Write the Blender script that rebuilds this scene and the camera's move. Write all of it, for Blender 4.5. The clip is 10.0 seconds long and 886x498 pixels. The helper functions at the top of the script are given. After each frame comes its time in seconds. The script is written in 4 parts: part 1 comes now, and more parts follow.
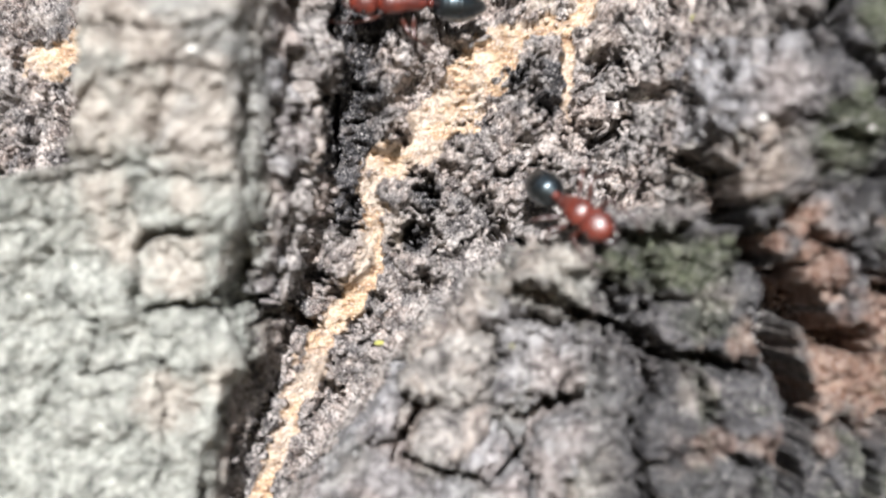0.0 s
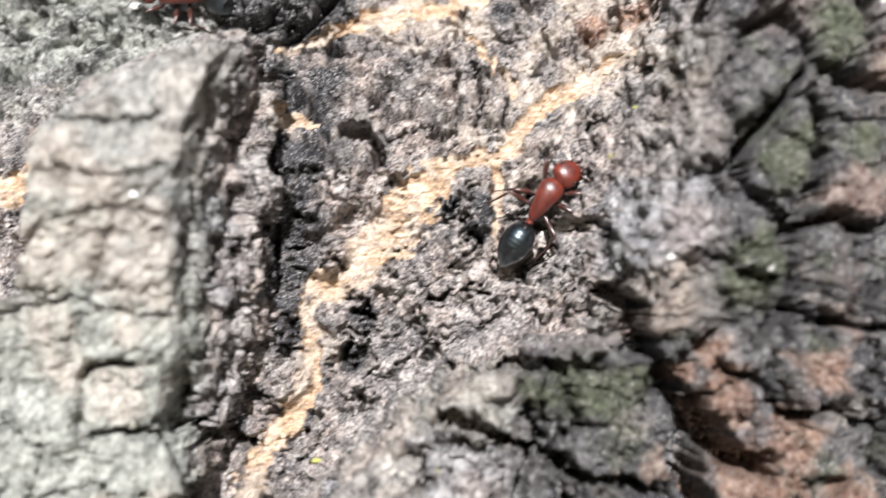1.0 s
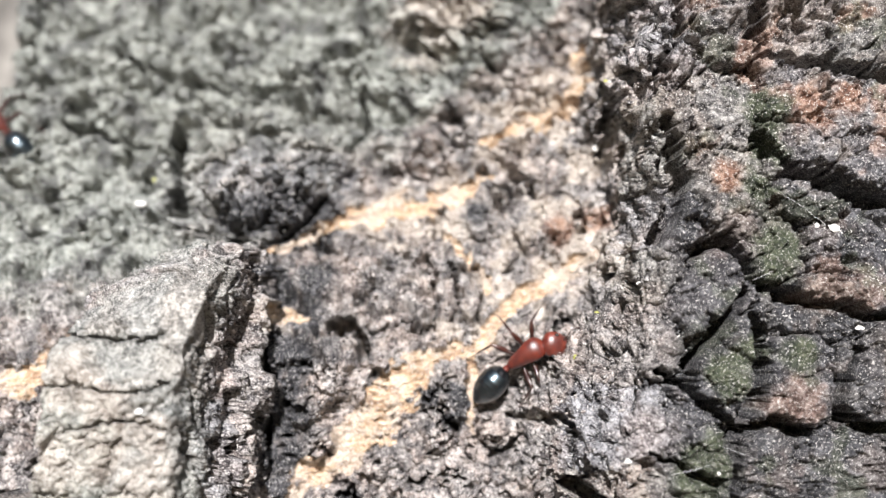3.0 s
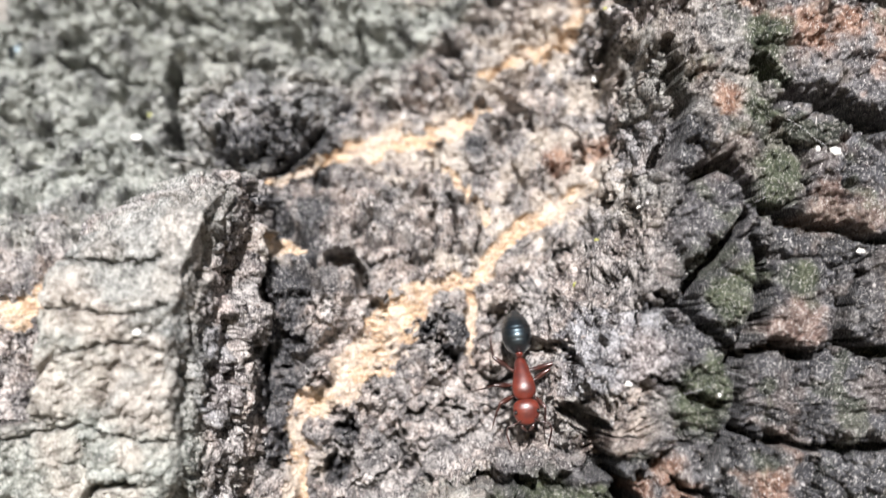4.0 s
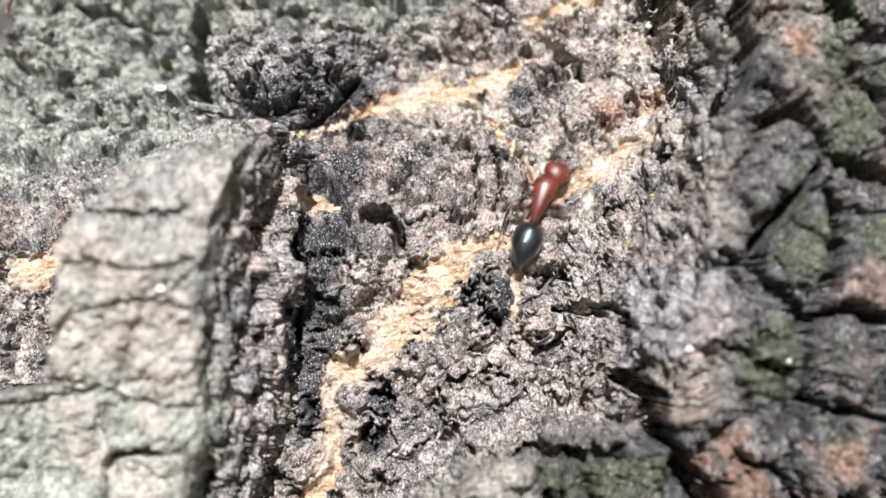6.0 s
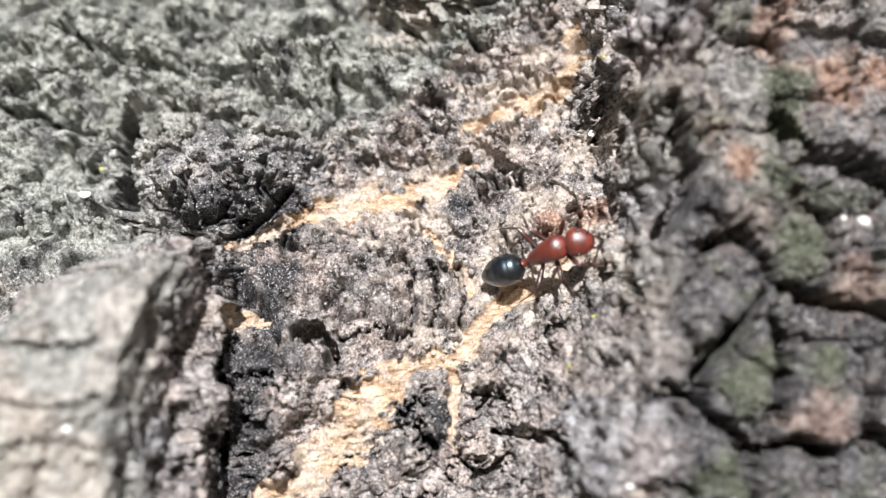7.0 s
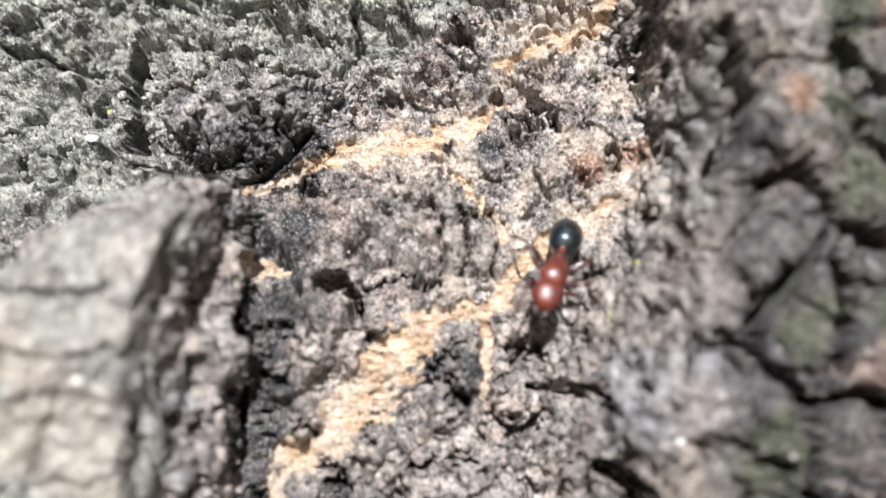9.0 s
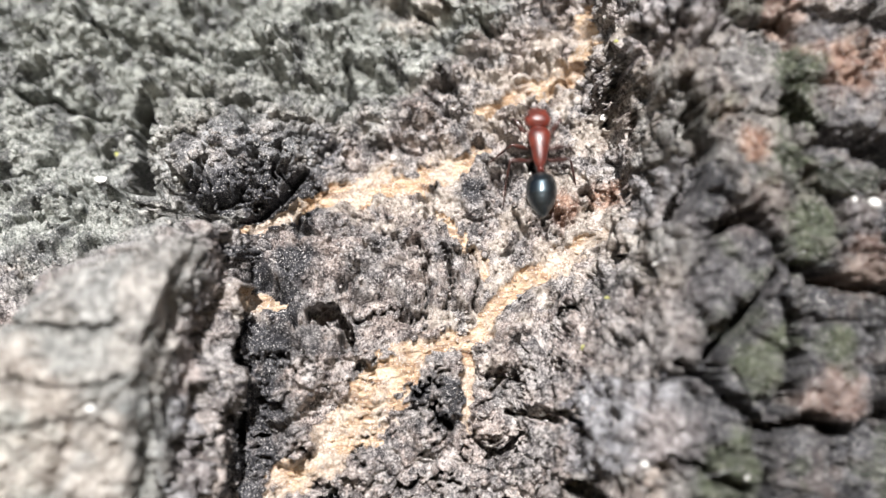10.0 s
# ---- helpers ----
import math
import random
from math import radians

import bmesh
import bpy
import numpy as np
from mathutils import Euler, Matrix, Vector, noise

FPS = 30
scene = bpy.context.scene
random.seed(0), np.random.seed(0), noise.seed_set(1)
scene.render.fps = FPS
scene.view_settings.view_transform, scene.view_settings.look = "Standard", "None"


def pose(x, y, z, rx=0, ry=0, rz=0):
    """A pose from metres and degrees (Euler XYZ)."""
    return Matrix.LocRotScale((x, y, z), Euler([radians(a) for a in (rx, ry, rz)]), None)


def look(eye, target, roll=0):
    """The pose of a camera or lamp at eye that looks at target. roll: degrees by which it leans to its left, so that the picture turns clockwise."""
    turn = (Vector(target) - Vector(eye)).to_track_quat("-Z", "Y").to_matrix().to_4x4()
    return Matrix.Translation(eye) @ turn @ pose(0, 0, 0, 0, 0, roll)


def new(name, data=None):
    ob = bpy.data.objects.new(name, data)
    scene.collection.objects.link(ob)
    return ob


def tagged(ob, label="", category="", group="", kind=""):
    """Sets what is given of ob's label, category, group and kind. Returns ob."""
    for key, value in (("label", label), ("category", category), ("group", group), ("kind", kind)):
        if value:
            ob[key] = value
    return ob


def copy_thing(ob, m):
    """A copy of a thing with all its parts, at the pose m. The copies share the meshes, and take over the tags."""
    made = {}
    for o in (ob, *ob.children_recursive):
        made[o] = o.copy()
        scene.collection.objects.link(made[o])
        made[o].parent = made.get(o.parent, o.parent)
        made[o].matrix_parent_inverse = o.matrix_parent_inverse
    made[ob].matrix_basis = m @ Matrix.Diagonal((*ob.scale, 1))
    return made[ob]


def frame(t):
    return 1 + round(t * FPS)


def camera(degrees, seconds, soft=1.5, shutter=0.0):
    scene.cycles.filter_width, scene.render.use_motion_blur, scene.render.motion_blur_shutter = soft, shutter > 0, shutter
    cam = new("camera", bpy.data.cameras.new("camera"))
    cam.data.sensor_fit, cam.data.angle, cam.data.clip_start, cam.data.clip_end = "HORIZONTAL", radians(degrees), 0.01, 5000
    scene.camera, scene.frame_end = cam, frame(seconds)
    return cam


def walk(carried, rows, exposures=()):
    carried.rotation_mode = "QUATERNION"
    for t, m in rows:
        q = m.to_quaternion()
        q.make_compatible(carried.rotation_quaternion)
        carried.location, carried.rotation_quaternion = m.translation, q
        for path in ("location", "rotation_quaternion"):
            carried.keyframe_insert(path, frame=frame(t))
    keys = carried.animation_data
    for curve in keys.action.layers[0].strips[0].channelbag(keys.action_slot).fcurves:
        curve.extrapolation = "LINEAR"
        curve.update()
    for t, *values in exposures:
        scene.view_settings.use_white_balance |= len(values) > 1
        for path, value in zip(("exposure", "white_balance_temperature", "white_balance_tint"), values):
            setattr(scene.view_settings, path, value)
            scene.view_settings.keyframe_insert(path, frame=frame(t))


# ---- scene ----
# All lengths below are in millimetres: u to the right, w up, d away from the first eye, which is EYE metres over the ground.
MM, EYE = 0.001, 1.2
WALK = 67.0


def place(u, d, w):
    return Vector((u * MM, d * MM, EYE + w * MM))


cam = camera(43.9, 10.0, soft=1.2, shutter=0.3)
cam.data.dof.use_dof = True
cam.data.dof.focus_distance = 0.0700
cam.data.dof.aperture_fstop = 20.0
ROWS = [
    (0.0, 0.0, 0.0, 0.0, 0.0, 0.0, 0.0),
    (0.2, 0.0071, -0.0330, 0.0019, -0.28, 1.14, 0.19),
    (0.5, 0.025, -0.0544, 0.0165, -0.65, 1.65, 0.21),
    (0.8, 0.0191, -0.0551, 0.0378, 0.06, 2.54, -0.03),
    (1.0, 0.0454, -0.0536, 0.0597, -0.84, 2.98, -0.13),
    (1.2, 0.0617, -0.0759, 0.0843, -1.44, 3.54, 0.21),
    (1.5, 0.0567, -0.0897, 0.1315, -1.58, 4.38, 0.35),
    (1.7, 0.0539, -0.0949, 0.1414, -0.62, 4.29, 0.27),
    (2.0, 0.0665, -0.1267, 0.1701, -1.21, 6.16, -0.05),
    (2.2, 0.0754, -0.1320, 0.1711, -1.97, 5.99, 0.08),
    (2.5, 0.0594, -0.1652, 0.1875, -1.81, 5.97, 0.09),
    (2.7, 0.0550, -0.1598, 0.1863, -1.31, 6.17, -0.03),
    (3.8, 0.0550, -0.1531, 0.1513, -1.65, 5.85, -0.02),
    (4.0, 0.0495, -0.1445, 0.1297, -1.7, 5.32, 0.09),
    (4.2, 0.0499, -0.1295, 0.0967, -1.62, 4.64, 0.09),
    (4.5, 0.0748, -0.0941, 0.0498, -2.22, 2.68, 0.19),
    (4.7, 0.0763, -0.0881, 0.0561, -2.16, 2.53, 0.20),
    (5.0, 0.0747, -0.0953, 0.058, -1.88, 2.69, -0.03),
    (5.2, 0.0696, -0.0981, 0.0869, -2.33, 3.66, 0.16),
    (5.5, 0.047, -0.098, 0.1086, -1.96, 4.52, -0.04),
    (5.7, 0.0323, -0.0901, 0.1044, -0.92, 4.35, -0.11),
    (6.0, 0.0331, -0.0708, 0.1117, -0.49, 4.4, -0.28),
    (6.2, 0.0514, -0.0686, 0.1373, -0.87, 5.33, -0.44),
    (7.3, 0.0859, -0.0255, 0.1967, -2.13, 6.57, 0.11),
    (7.5, 0.1029, -0.0279, 0.2049, -2.41, 6.62, 0.25),
    (7.7, 0.0833, -0.0270, 0.2060, -2.62, 6.81, 0.30),
    (8.0, 0.0525, -0.006, 0.1915, -2.66, 6.82, 0.05),
    (8.2, 0.0520, 0.0166, 0.1581, -3.00, 5.92, 0.09),
    (8.5, 0.0589, 0.0298, 0.1472, -2.67, 5.38, 0.12),
    (8.7, 0.0517, 0.0188, 0.1277, -2.80, 4.13, 0.21),
    (9.0, 0.0486, 0.0321, 0.1683, -1.58, 5.17, 0.01),
    (9.3, 0.0465, -0.0104, 0.1708, -1.76, 6.04, -0.02),
    (9.5, 0.0513, -0.014, 0.1617, -2.16, 6.16, 0.03),
    (9.7, 0.0542, -0.0162, 0.1732, -1.89, 6.21, -0.10),
    (10.0, 0.0548, -0.0426, 0.1778, -1.9, 6.1, 0.01),
]
walk(cam, [(t, Matrix.Translation(place(WALK * x, WALK * y, WALK * z)) @ pose(0, 0, 0, 90 + pitch, roll, yaw)) for t, x, y, z, yaw, pitch, roll in ROWS], [(0.0, 0.92), (2.0, 0.97), (3.8, 0.96), (5.0, 1.06), (5.5, 0.9), (6.0, 0.9), (7.5, 0.91), (10.0, 0.87)])

# ---- light: the sun behind the camera, and the open sky ----
SUN_FROM = Vector((-0.04, -0.9, 0.42)).normalized()
world = bpy.data.worlds.new("sky")
scene.world = world
world.use_nodes = True
sky = world.node_tree.nodes.new("ShaderNodeTexSky")
sky.sky_type, sky.sun_disc = "NISHITA", False
sky.sun_elevation = math.asin(SUN_FROM.z)
sky.sun_rotation = math.atan2(SUN_FROM.x, SUN_FROM.y)
world.node_tree.links.new(sky.outputs[0], world.node_tree.nodes["Background"].inputs[0])
world.node_tree.nodes["Background"].inputs[1].default_value = 0.023
lamp = bpy.data.lights.new("sun", "SUN")
lamp.energy, lamp.angle, lamp.color = 5.0, radians(0.8), (0.985, 0.968, 0.982)
sun = new("sun", lamp)
sun.matrix_world = look(SUN_FROM * 5, (0, 0, 0))
# ---- the bark's relief: one depth over (u, w), from broad forms down to grain ----
U0, U1, W0, W1, STEP = -32.0, 43.0, -20.5, 47.5, 0.075


def hashed(i, j, seed):
    n = (i * 374761393 + j * 668265263 + seed * 1442695041) & 0xFFFFFFFF
    n = ((n ^ (n >> 13)) * 1274126177) & 0xFFFFFFFF
    return ((n ^ (n >> 16)) & 0xFFFFFF) / float(0xFFFFFF)


def grain(u, w, size, seed=0):
    """Gradient noise with cells of that size, about -1 to 1."""
    x, y = u / size, w / size
    i, j = np.floor(x).astype(np.int64), np.floor(y).astype(np.int64)
    fx, fy = x - i, y - j
    sx, sy = fx * fx * fx * (fx * (fx * 6 - 15) + 10), fy * fy * fy * (fy * (fy * 6 - 15) + 10)

    def corner(a, b):
        turn = hashed(i + a, j + b, seed) * 2 * np.pi
        return np.cos(turn) * (fx - a) + np.sin(turn) * (fy - b)

    low = corner(0, 0) * (1 - sx) + corner(1, 0) * sx
    high = corner(0, 1) * (1 - sx) + corner(1, 1) * sx
    return (low * (1 - sy) + high * sy) * 1.5


def rough(u, w, size, octaves, seed=0, gain=0.5):
    total, weight = 0 * u, 1.0
    for k in range(octaves):
        total = total + weight * grain(u + 17.3 * k, w - 9.1 * k, size / 2**k, seed + 31 * k)
        weight *= gain
    return total


def smooth(x):
    x = np.clip(x, 0, 1)
    return x * x * (3 - 2 * x)


def cells(u, w, size, seed=0):
    """Distances to the nearest and second nearest of scattered points, and the nearest one's own number."""
    x, y = u / size, w / size
    i, j = np.floor(x).astype(np.int64), np.floor(y).astype(np.int64)
    first, second, tag = np.full(u.shape, 9.0), np.full(u.shape, 9.0), np.zeros(u.shape)
    for a in (-1, 0, 1):
        for b in (-1, 0, 1):
            px, py = i + a + hashed(i + a, j + b, seed), j + b + hashed(i + a, j + b, seed + 7)
            r = np.hypot(px - x, py - y)
            near = r < first
            second = np.where(near, first, np.minimum(second, r))
            tag = np.where(near, hashed(i + a, j + b, seed + 19), tag)
            first = np.where(near, r, first)
    return first * size, second * size, tag


def pillow(x):
    """Rises steeply from 0 and rounds off at 1."""
    return np.sqrt(1 - (1 - np.clip(x, 0, 1)) ** 2)


def crumbly(u, w, size, seed):
    """Rounded lumps of uneven height with sharp gaps between them, 0 to 1."""
    f1, f2, tag = cells(u, w, size, seed)
    return pillow((f2 - f1) / size * 1.9) * (0.25 + 0.75 * tag)


def shards(u, w, size, seed, lean=0.9):
    """Angular chips: flat, each tilted its own way, with narrow gaps between them, about 0 to 1."""
    x, y = u / size, w / size
    i, j = np.floor(x).astype(np.int64), np.floor(y).astype(np.int64)
    first, second, height = np.full(u.shape, 9.0), np.full(u.shape, 9.0), np.zeros(u.shape)
    for a in (-1, 0, 1):
        for b in (-1, 0, 1):
            p, q, tag = hashed(i + a, j + b, seed), hashed(i + a, j + b, seed + 7), hashed(i + a, j + b, seed + 19)
            dx, dy = x - i - a - p, y - j - b - q
            r = np.maximum(np.abs(0.8 * dx + 0.6 * dy), np.abs(0.8 * dy - 0.6 * dx)) + 0.35 * np.hypot(dx, dy)
            near = r < first
            second = np.where(near, first, np.minimum(second, r))
            height = np.where(near, 0.2 + 0.6 * tag + lean * ((p - 0.5) * dy + (q - 0.5) * dx) * 2, height)
            first = np.where(near, r, first)
    return height * smooth((second - first) * 4.5)


def strip(u, w, line):
    """How many half widths away from a broken line of (u, w, half width)."""
    best = np.full(u.shape, 99.0)
    for (a, b, h), (c, e, g) in zip(line, line[1:]):
        k = np.clip(((u - a) * (c - a) + (w - b) * (e - b)) / ((c - a) ** 2 + (e - b) ** 2), 0, 1)
        best = np.minimum(best, np.hypot(u - a - k * (c - a), w - b - k * (e - b)) / (h + k * (g - h)))
    return best


def along(u, w, line):
    """Distance from a broken line."""
    best = np.full(u.shape, 99.0)
    for (a, b), (c, e) in zip(line, line[1:]):
        k = np.clip(((u - a) * (c - a) + (w - b) * (e - b)) / ((c - a) ** 2 + (e - b) ** 2), 0, 1)
        best = np.minimum(best, np.hypot(u - a - k * (c - a), w - b - k * (e - b)))
    return best


# pale inner bark laid bare in the furrow
TAN_LINES = [
    [(-11.5, -17, 0.6), (-8.8, -9.1, 0.68), (-8.1, -7.4, 0.83), (-7.3, -5.2, 1.0), (-5.5, -2.7, 0.92), (-4.0, 0.2, 0.85), (-4.4, 2.9, 0.75), (-3.9, 4.9, 1.0)],
    [(-3.9, 4.9, 1.05), (-1.6, 6.2, 1.25), (0.7, 8.4, 1.6), (2.0, 10.5, 1.7), (3.4, 12.3, 1.4), (5.3, 13.4, 0.9), (7.3, 13.7, 0.6), (8.6, 13.9, 0.55)],
    [(7.5, 13.6, 0.5), (7.5, 10.8, 0.42), (7.55, 7.7, 0.2)],
    [(8.3, 14.0, 0.55), (9.4, 15.7, 0.6), (10.3, 16.9, 0.6), (12.3, 18.0, 0.85), (14.2, 19.2, 0.8), (15.9, 20.3, 0.5)],
    [(-7.4, 20.2, 0.4), (-4.8, 21.3, 0.35), (-2.7, 22.8, 0.6), (-0.1, 23.6, 0.95), (2.9, 23.9, 1.15), (5.2, 24.7, 1.0), (7.4, 25.7, 0.7), (9.0, 26.3, 0.35)],
    [(8.6, 28.8, 0.3), (10.5, 29.9, 0.65), (12.8, 30.9, 0.85), (15.0, 32.0, 0.75), (15.6, 33.5, 0.6), (15.6, 36, 0.5)],
    [(5.5, 21.8, 0.2), (6.6, 20.6, 0.24), (8.4, 19.5, 0.22), (8.7, 17.6, 0.28)],
    [(-7.2, 16.3, 0.4), (-5.9, 16.1, 0.55), (-4.3, 15.9, 0.3)],
    [(-24, 11.2, 1.3), (-20.5, 12.5, 1.3), (-19.4, 14.0, 1.2)],
]
# where the bared wood shows through in scraps
TAN_WIDE = [(2.9, 23.2, 2.8), (0.2, 23.2, 1.8), (5.8, 22.6, 1.6), (6.8, 25.2, 1.6), (10.6, 17.2, 2.4), (13.4, 19.2, 2.7), (15.4, 20.6, 1.9), (9.6, 20.6, 1.6), (13.2, 23.4, 1.8), (15.2, 26.6, 1.7), (8.9, 15.2, 1.2), (12.2, 30.6, 3.0), (14.6, 33.4, 2.2), (10.0, 31.4, 1.5), (9.2, 28.6, 1.4), (14.8, 24.4, 1.3), (12.8, 27.0, 1.2), (-5.8, 16, 1.1), (3.6, 12.0, 1.6), (6.6, 12.6, 1.3), (-3.9, 1.0, 1.1), (5.6, 14.8, 0.9), (8.4, 12.0, 1.0), (13.0, 21.6, 1.2), (16.2, 27.0, 0.9)]
# open cracks between the plates: the wide ones, each with its half width
CRACKS_RIGHT = [
    ([(18.4, 12.1), (19.6, 11.4), (21.2, 10.1), (22.6, 9.1), (23.0, 7.3), (22.8, 4.6), (22.2, 3.7), (20.9, 1.7)], 0.34),
    ([(22.6, 4.0), (25.2, 3.2), (27.6, 2.8), (33.4, 3.0)], 0.32),
    ([(23.7, 17.2), (22.2, 14.9), (20.5, 12.8), (20.2, 11.2)], 0.32),
    ([(21.0, 19.6), (22.4, 20.2), (23.9, 18.6), (24.6, 17.8), (27.5, 16.5), (30.3, 15.9), (34, 15.4)], 0.34),
    ([(24.3, 15.4), (24.6, 12.6), (24.2, 10.2), (23.2, 8.2), (25.7, 9.2), (27.6, 8.2)], 0.38),
    ([(30.8, 13.4), (29.6, 9.9), (31.2, 8.8), (34, 8.4)], 0.4),
    ([(17.7, 7.3), (19.6, 6.3), (21.9, 5.3)], 0.2),
    ([(16.2, 0.3), (17.8, -1.5), (18.6, -2.9), (20.6, -4.9), (22.0, -5.2)], 0.65),
]
CRACKS_HIGH = [
    ([(24.9, 36.5), (25.2, 32.1), (28.5, 31.8), (35, 30.7)], 0.4),
    ([(24.9, 26.6), (27.2, 24.4), (30.4, 23.2), (35, 22.4)], 0.45),
    ([(19.8, 36), (20.3, 33.9), (19.4, 32.1), (18.6, 30.6)], 0.22),
    ([(19.3, 27.6), (19.4, 24.9), (20.1, 24.1), (19.5, 21.6), (18.3, 20.2)], 0.42),
    ([(16.9, 30.3), (17.0, 28.8), (16.8, 27.6)], 0.28),
    ([(29, -3), (25.8, -1.6), (23.1, -2.3), (21.5, -0.3), (19.2, 1)], 0.3),
]
CRACKS_LOW = [
    ([(3.8, 0.4), (6.7, 0.1), (8.7, 0.7), (10.4, 0.6), (12.7, 0.4)], 0.26),
    ([(4.2, -2.2), (7.4, -3.4), (9.7, -4.4), (12.0, -5.5), (16.3, -6.5)], 0.34),
    ([(9.7, -4.2), (9.6, -2.2), (9.4, -0.9), (10.2, 0.4)], 0.2),
    ([(8.7, -1.7), (9.4, -3.4), (8.7, -4.7), (8, -7.7), (4.7, -9.1), (4.4, -10.6), (2.9, -12.4), (-0.7, -11.8), (-2.5, -10.9), (-1.3, -8.5)], 0.3),
    ([(15.8, 0.3), (17.4, -2.4), (17.4, -5.1), (18.8, -7.7), (18, -13)], 0.6),
    ([(10.5, -5.1), (10.8, -7.9), (9.9, -10.9), (11.1, -14)], 0.25),
    ([(13.8, 4.9), (14.4, 3.6), (14.7, 2.8), (15.2, 1.4)], 0.62),
]
CRACKS_RIDGE = [
    ([(-22, 3.2), (-19, 3.9), (-15.8, 4.2), (-13.2, 3.7), (-10.8, 3.5)], 0.10),
    ([(-13.2, 0.9), (-15.7, 0.7), (-16.3, -0.2), (-16.1, -1.8), (-16, -3)], 0.2),
    ([(-16, -3.2), (-13, -2.9), (-10.6, -3.1)], 0.2),
    ([(-21, 14.0), (-17.6, 14.5), (-14.7, 13.9), (-11.6, 14.3)], 0.10),
    ([(-20, 10.9), (-16.5, 11.5), (-14, 11.0), (-10.8, 11.3)], 0.10),
    ([(-17, 8.6), (-13.8, 9.2), (-10.6, 8.9)], 0.08),
    ([(-19, -6.6), (-15.4, -6.0), (-12.6, -6.5)], 0.1),
    ([(-15.2, -6.2), (-14.6, -9.4), (-15.2, -12.6)], 0.1),
    ([(-20.4, -2.0), (-18.4, -4.4), (-18.6, -6.6)], 0.14),
    ([(-18.2, 4.0), (-18.6, 7.0), (-17.4, 8.6)], 0.11),
    ([(-7.9, -4.4), (-10.4, -3.2), (-11.4, -2.4), (-10.6, -1)], 0.4),
]
CRACKS_BACK = [
    ([(-15.1, 30), (-14.3, 27.3), (-14.4, 23.4)], 0.6),
    ([(-9.5, 21.2), (-7, 21.1), (-5.6, 21.8), (-4.3, 22.9), (-3.0, 24.6)], 0.26),
    ([(-1.5, 28.5), (-0.3, 30.5), (-0.8, 33)], 0.25),
    ([(-21, 37.2), (-15.6, 34.9), (-9.7, 33.7), (-5.4, 33.8)], 0.2),
    ([(-12, 31), (-9, 30.2), (-6, 30.4)], 0.2),
    ([(-24, 31), (-20, 30), (-17.5, 29.4)], 0.3),
    ([(6.0, 32), (7.0, 30.6), (7.2, 29.5)], 0.2),
    ([(-2.0, 15.1), (-0.6, 14.9), (0.0, 13.3)], 0.4),
    ([(-6.5, 12.5), (-6.4, 9), (-6.5, 5)], 0.2),
    ([(4.9, 15.6), (5.1, 18.9)], 0.1),
    ([(6.2, 15.4), (6.4, 17.6), (6.1, 19.4)], 0.12),
    ([(8.0, 15.6), (8.2, 18.6), (8.0, 19.8)], 0.12),
    ([(0.4, 15.2), (3.0, 15.4), (5.0, 14.9)], 0.12),
    ([(10.2, 9.2), (11.9, 8.9), (13.2, 8.8), (13.6, 7.9)], 0.26),
    ([(13.6, 15.2), (14.4, 16.2)], 0.22),
    ([(5.5, 9.4), (6.3, 8.0)], 0.3),
    ([(-1.4, 3.6), (-0.6, 3.2)], 0.35),
    ([(-2.0, 1.2), (-1.6, 0.2)], 0.35),
]
# upright splinters on the ridge's flank and other proud bits: line, half width, height
FLAKES = [
    ([(-7.5, 11.5), (-7.6, 7), (-7.8, 2.5)], 0.62, 1.3),
    ([(-6.7, 16.5), (-6.8, 13), (-7.2, 10)], 0.5, 0.8),
    ([(-8.6, 6.5), (-8.9, 1.5), (-9.2, -0.5)], 0.5, 0.7),
    ([(-6.3, -1.6), (-5.2, -0.6)], 0.8, 1.0),
    ([(-3.4, 14.6), (-1.8, 14.9), (-0.9, 14.6)], 0.9, 0.9),
    ([(-4.0, 9.6), (-2.6, 11.4), (-1.8, 13)], 1.0, 1.2),
    ([(-3.6, 6.8), (-2.9, 7.4)], 0.8, 1.1),
    ([(5.2, 7.6), (5.8, 10), (6.0, 11.6)], 0.9, 0.9),
    ([(-3.5, 18.2), (0.5, 19.2), (4.5, 19.2), (6.6, 18)], 1.2, 0.8),
    ([(1.6, -3.0), (4.6, -2.2), (6.2, -2.6)], 0.9, 0.8),
    ([(4.2, -0.7), (7.6, -0.6)], 0.45, 0.8),
    ([(9.5, 1.3), (13.8, 1.4)], 0.6, 0.9),
    ([(4.0, 16.6), (7.0, 16.6), (7.2, 18.6), (4.0, 18.8)], 0.9, 0.8),
    ([(-0.6, 17.2), (2.6, 17.6)], 1.1, 0.7),
    ([(-3.0, 12.4), (-2.0, 11.0)], 1.1, 0.6),
    ([(10.2, 12.6), (12.2, 14.6), (12.6, 16.2)], 1.0, 0.7),
    ([(9.6, 8.6), (11.6, 10.2)], 1.2, 0.6),
    ([(0.6, 1.0), (2.4, 3.2)], 1.0, 0.6),
    ([(6.6, 27.8), (8.4, 29.6), (8.0, 32)], 1.0, 0.9),
    ([(2.0, 28), (4.6, 28.6)], 1.1, 0.7),
    ([(8.2, 22.8), (9.4, 24.6)], 0.8, 0.6),
]
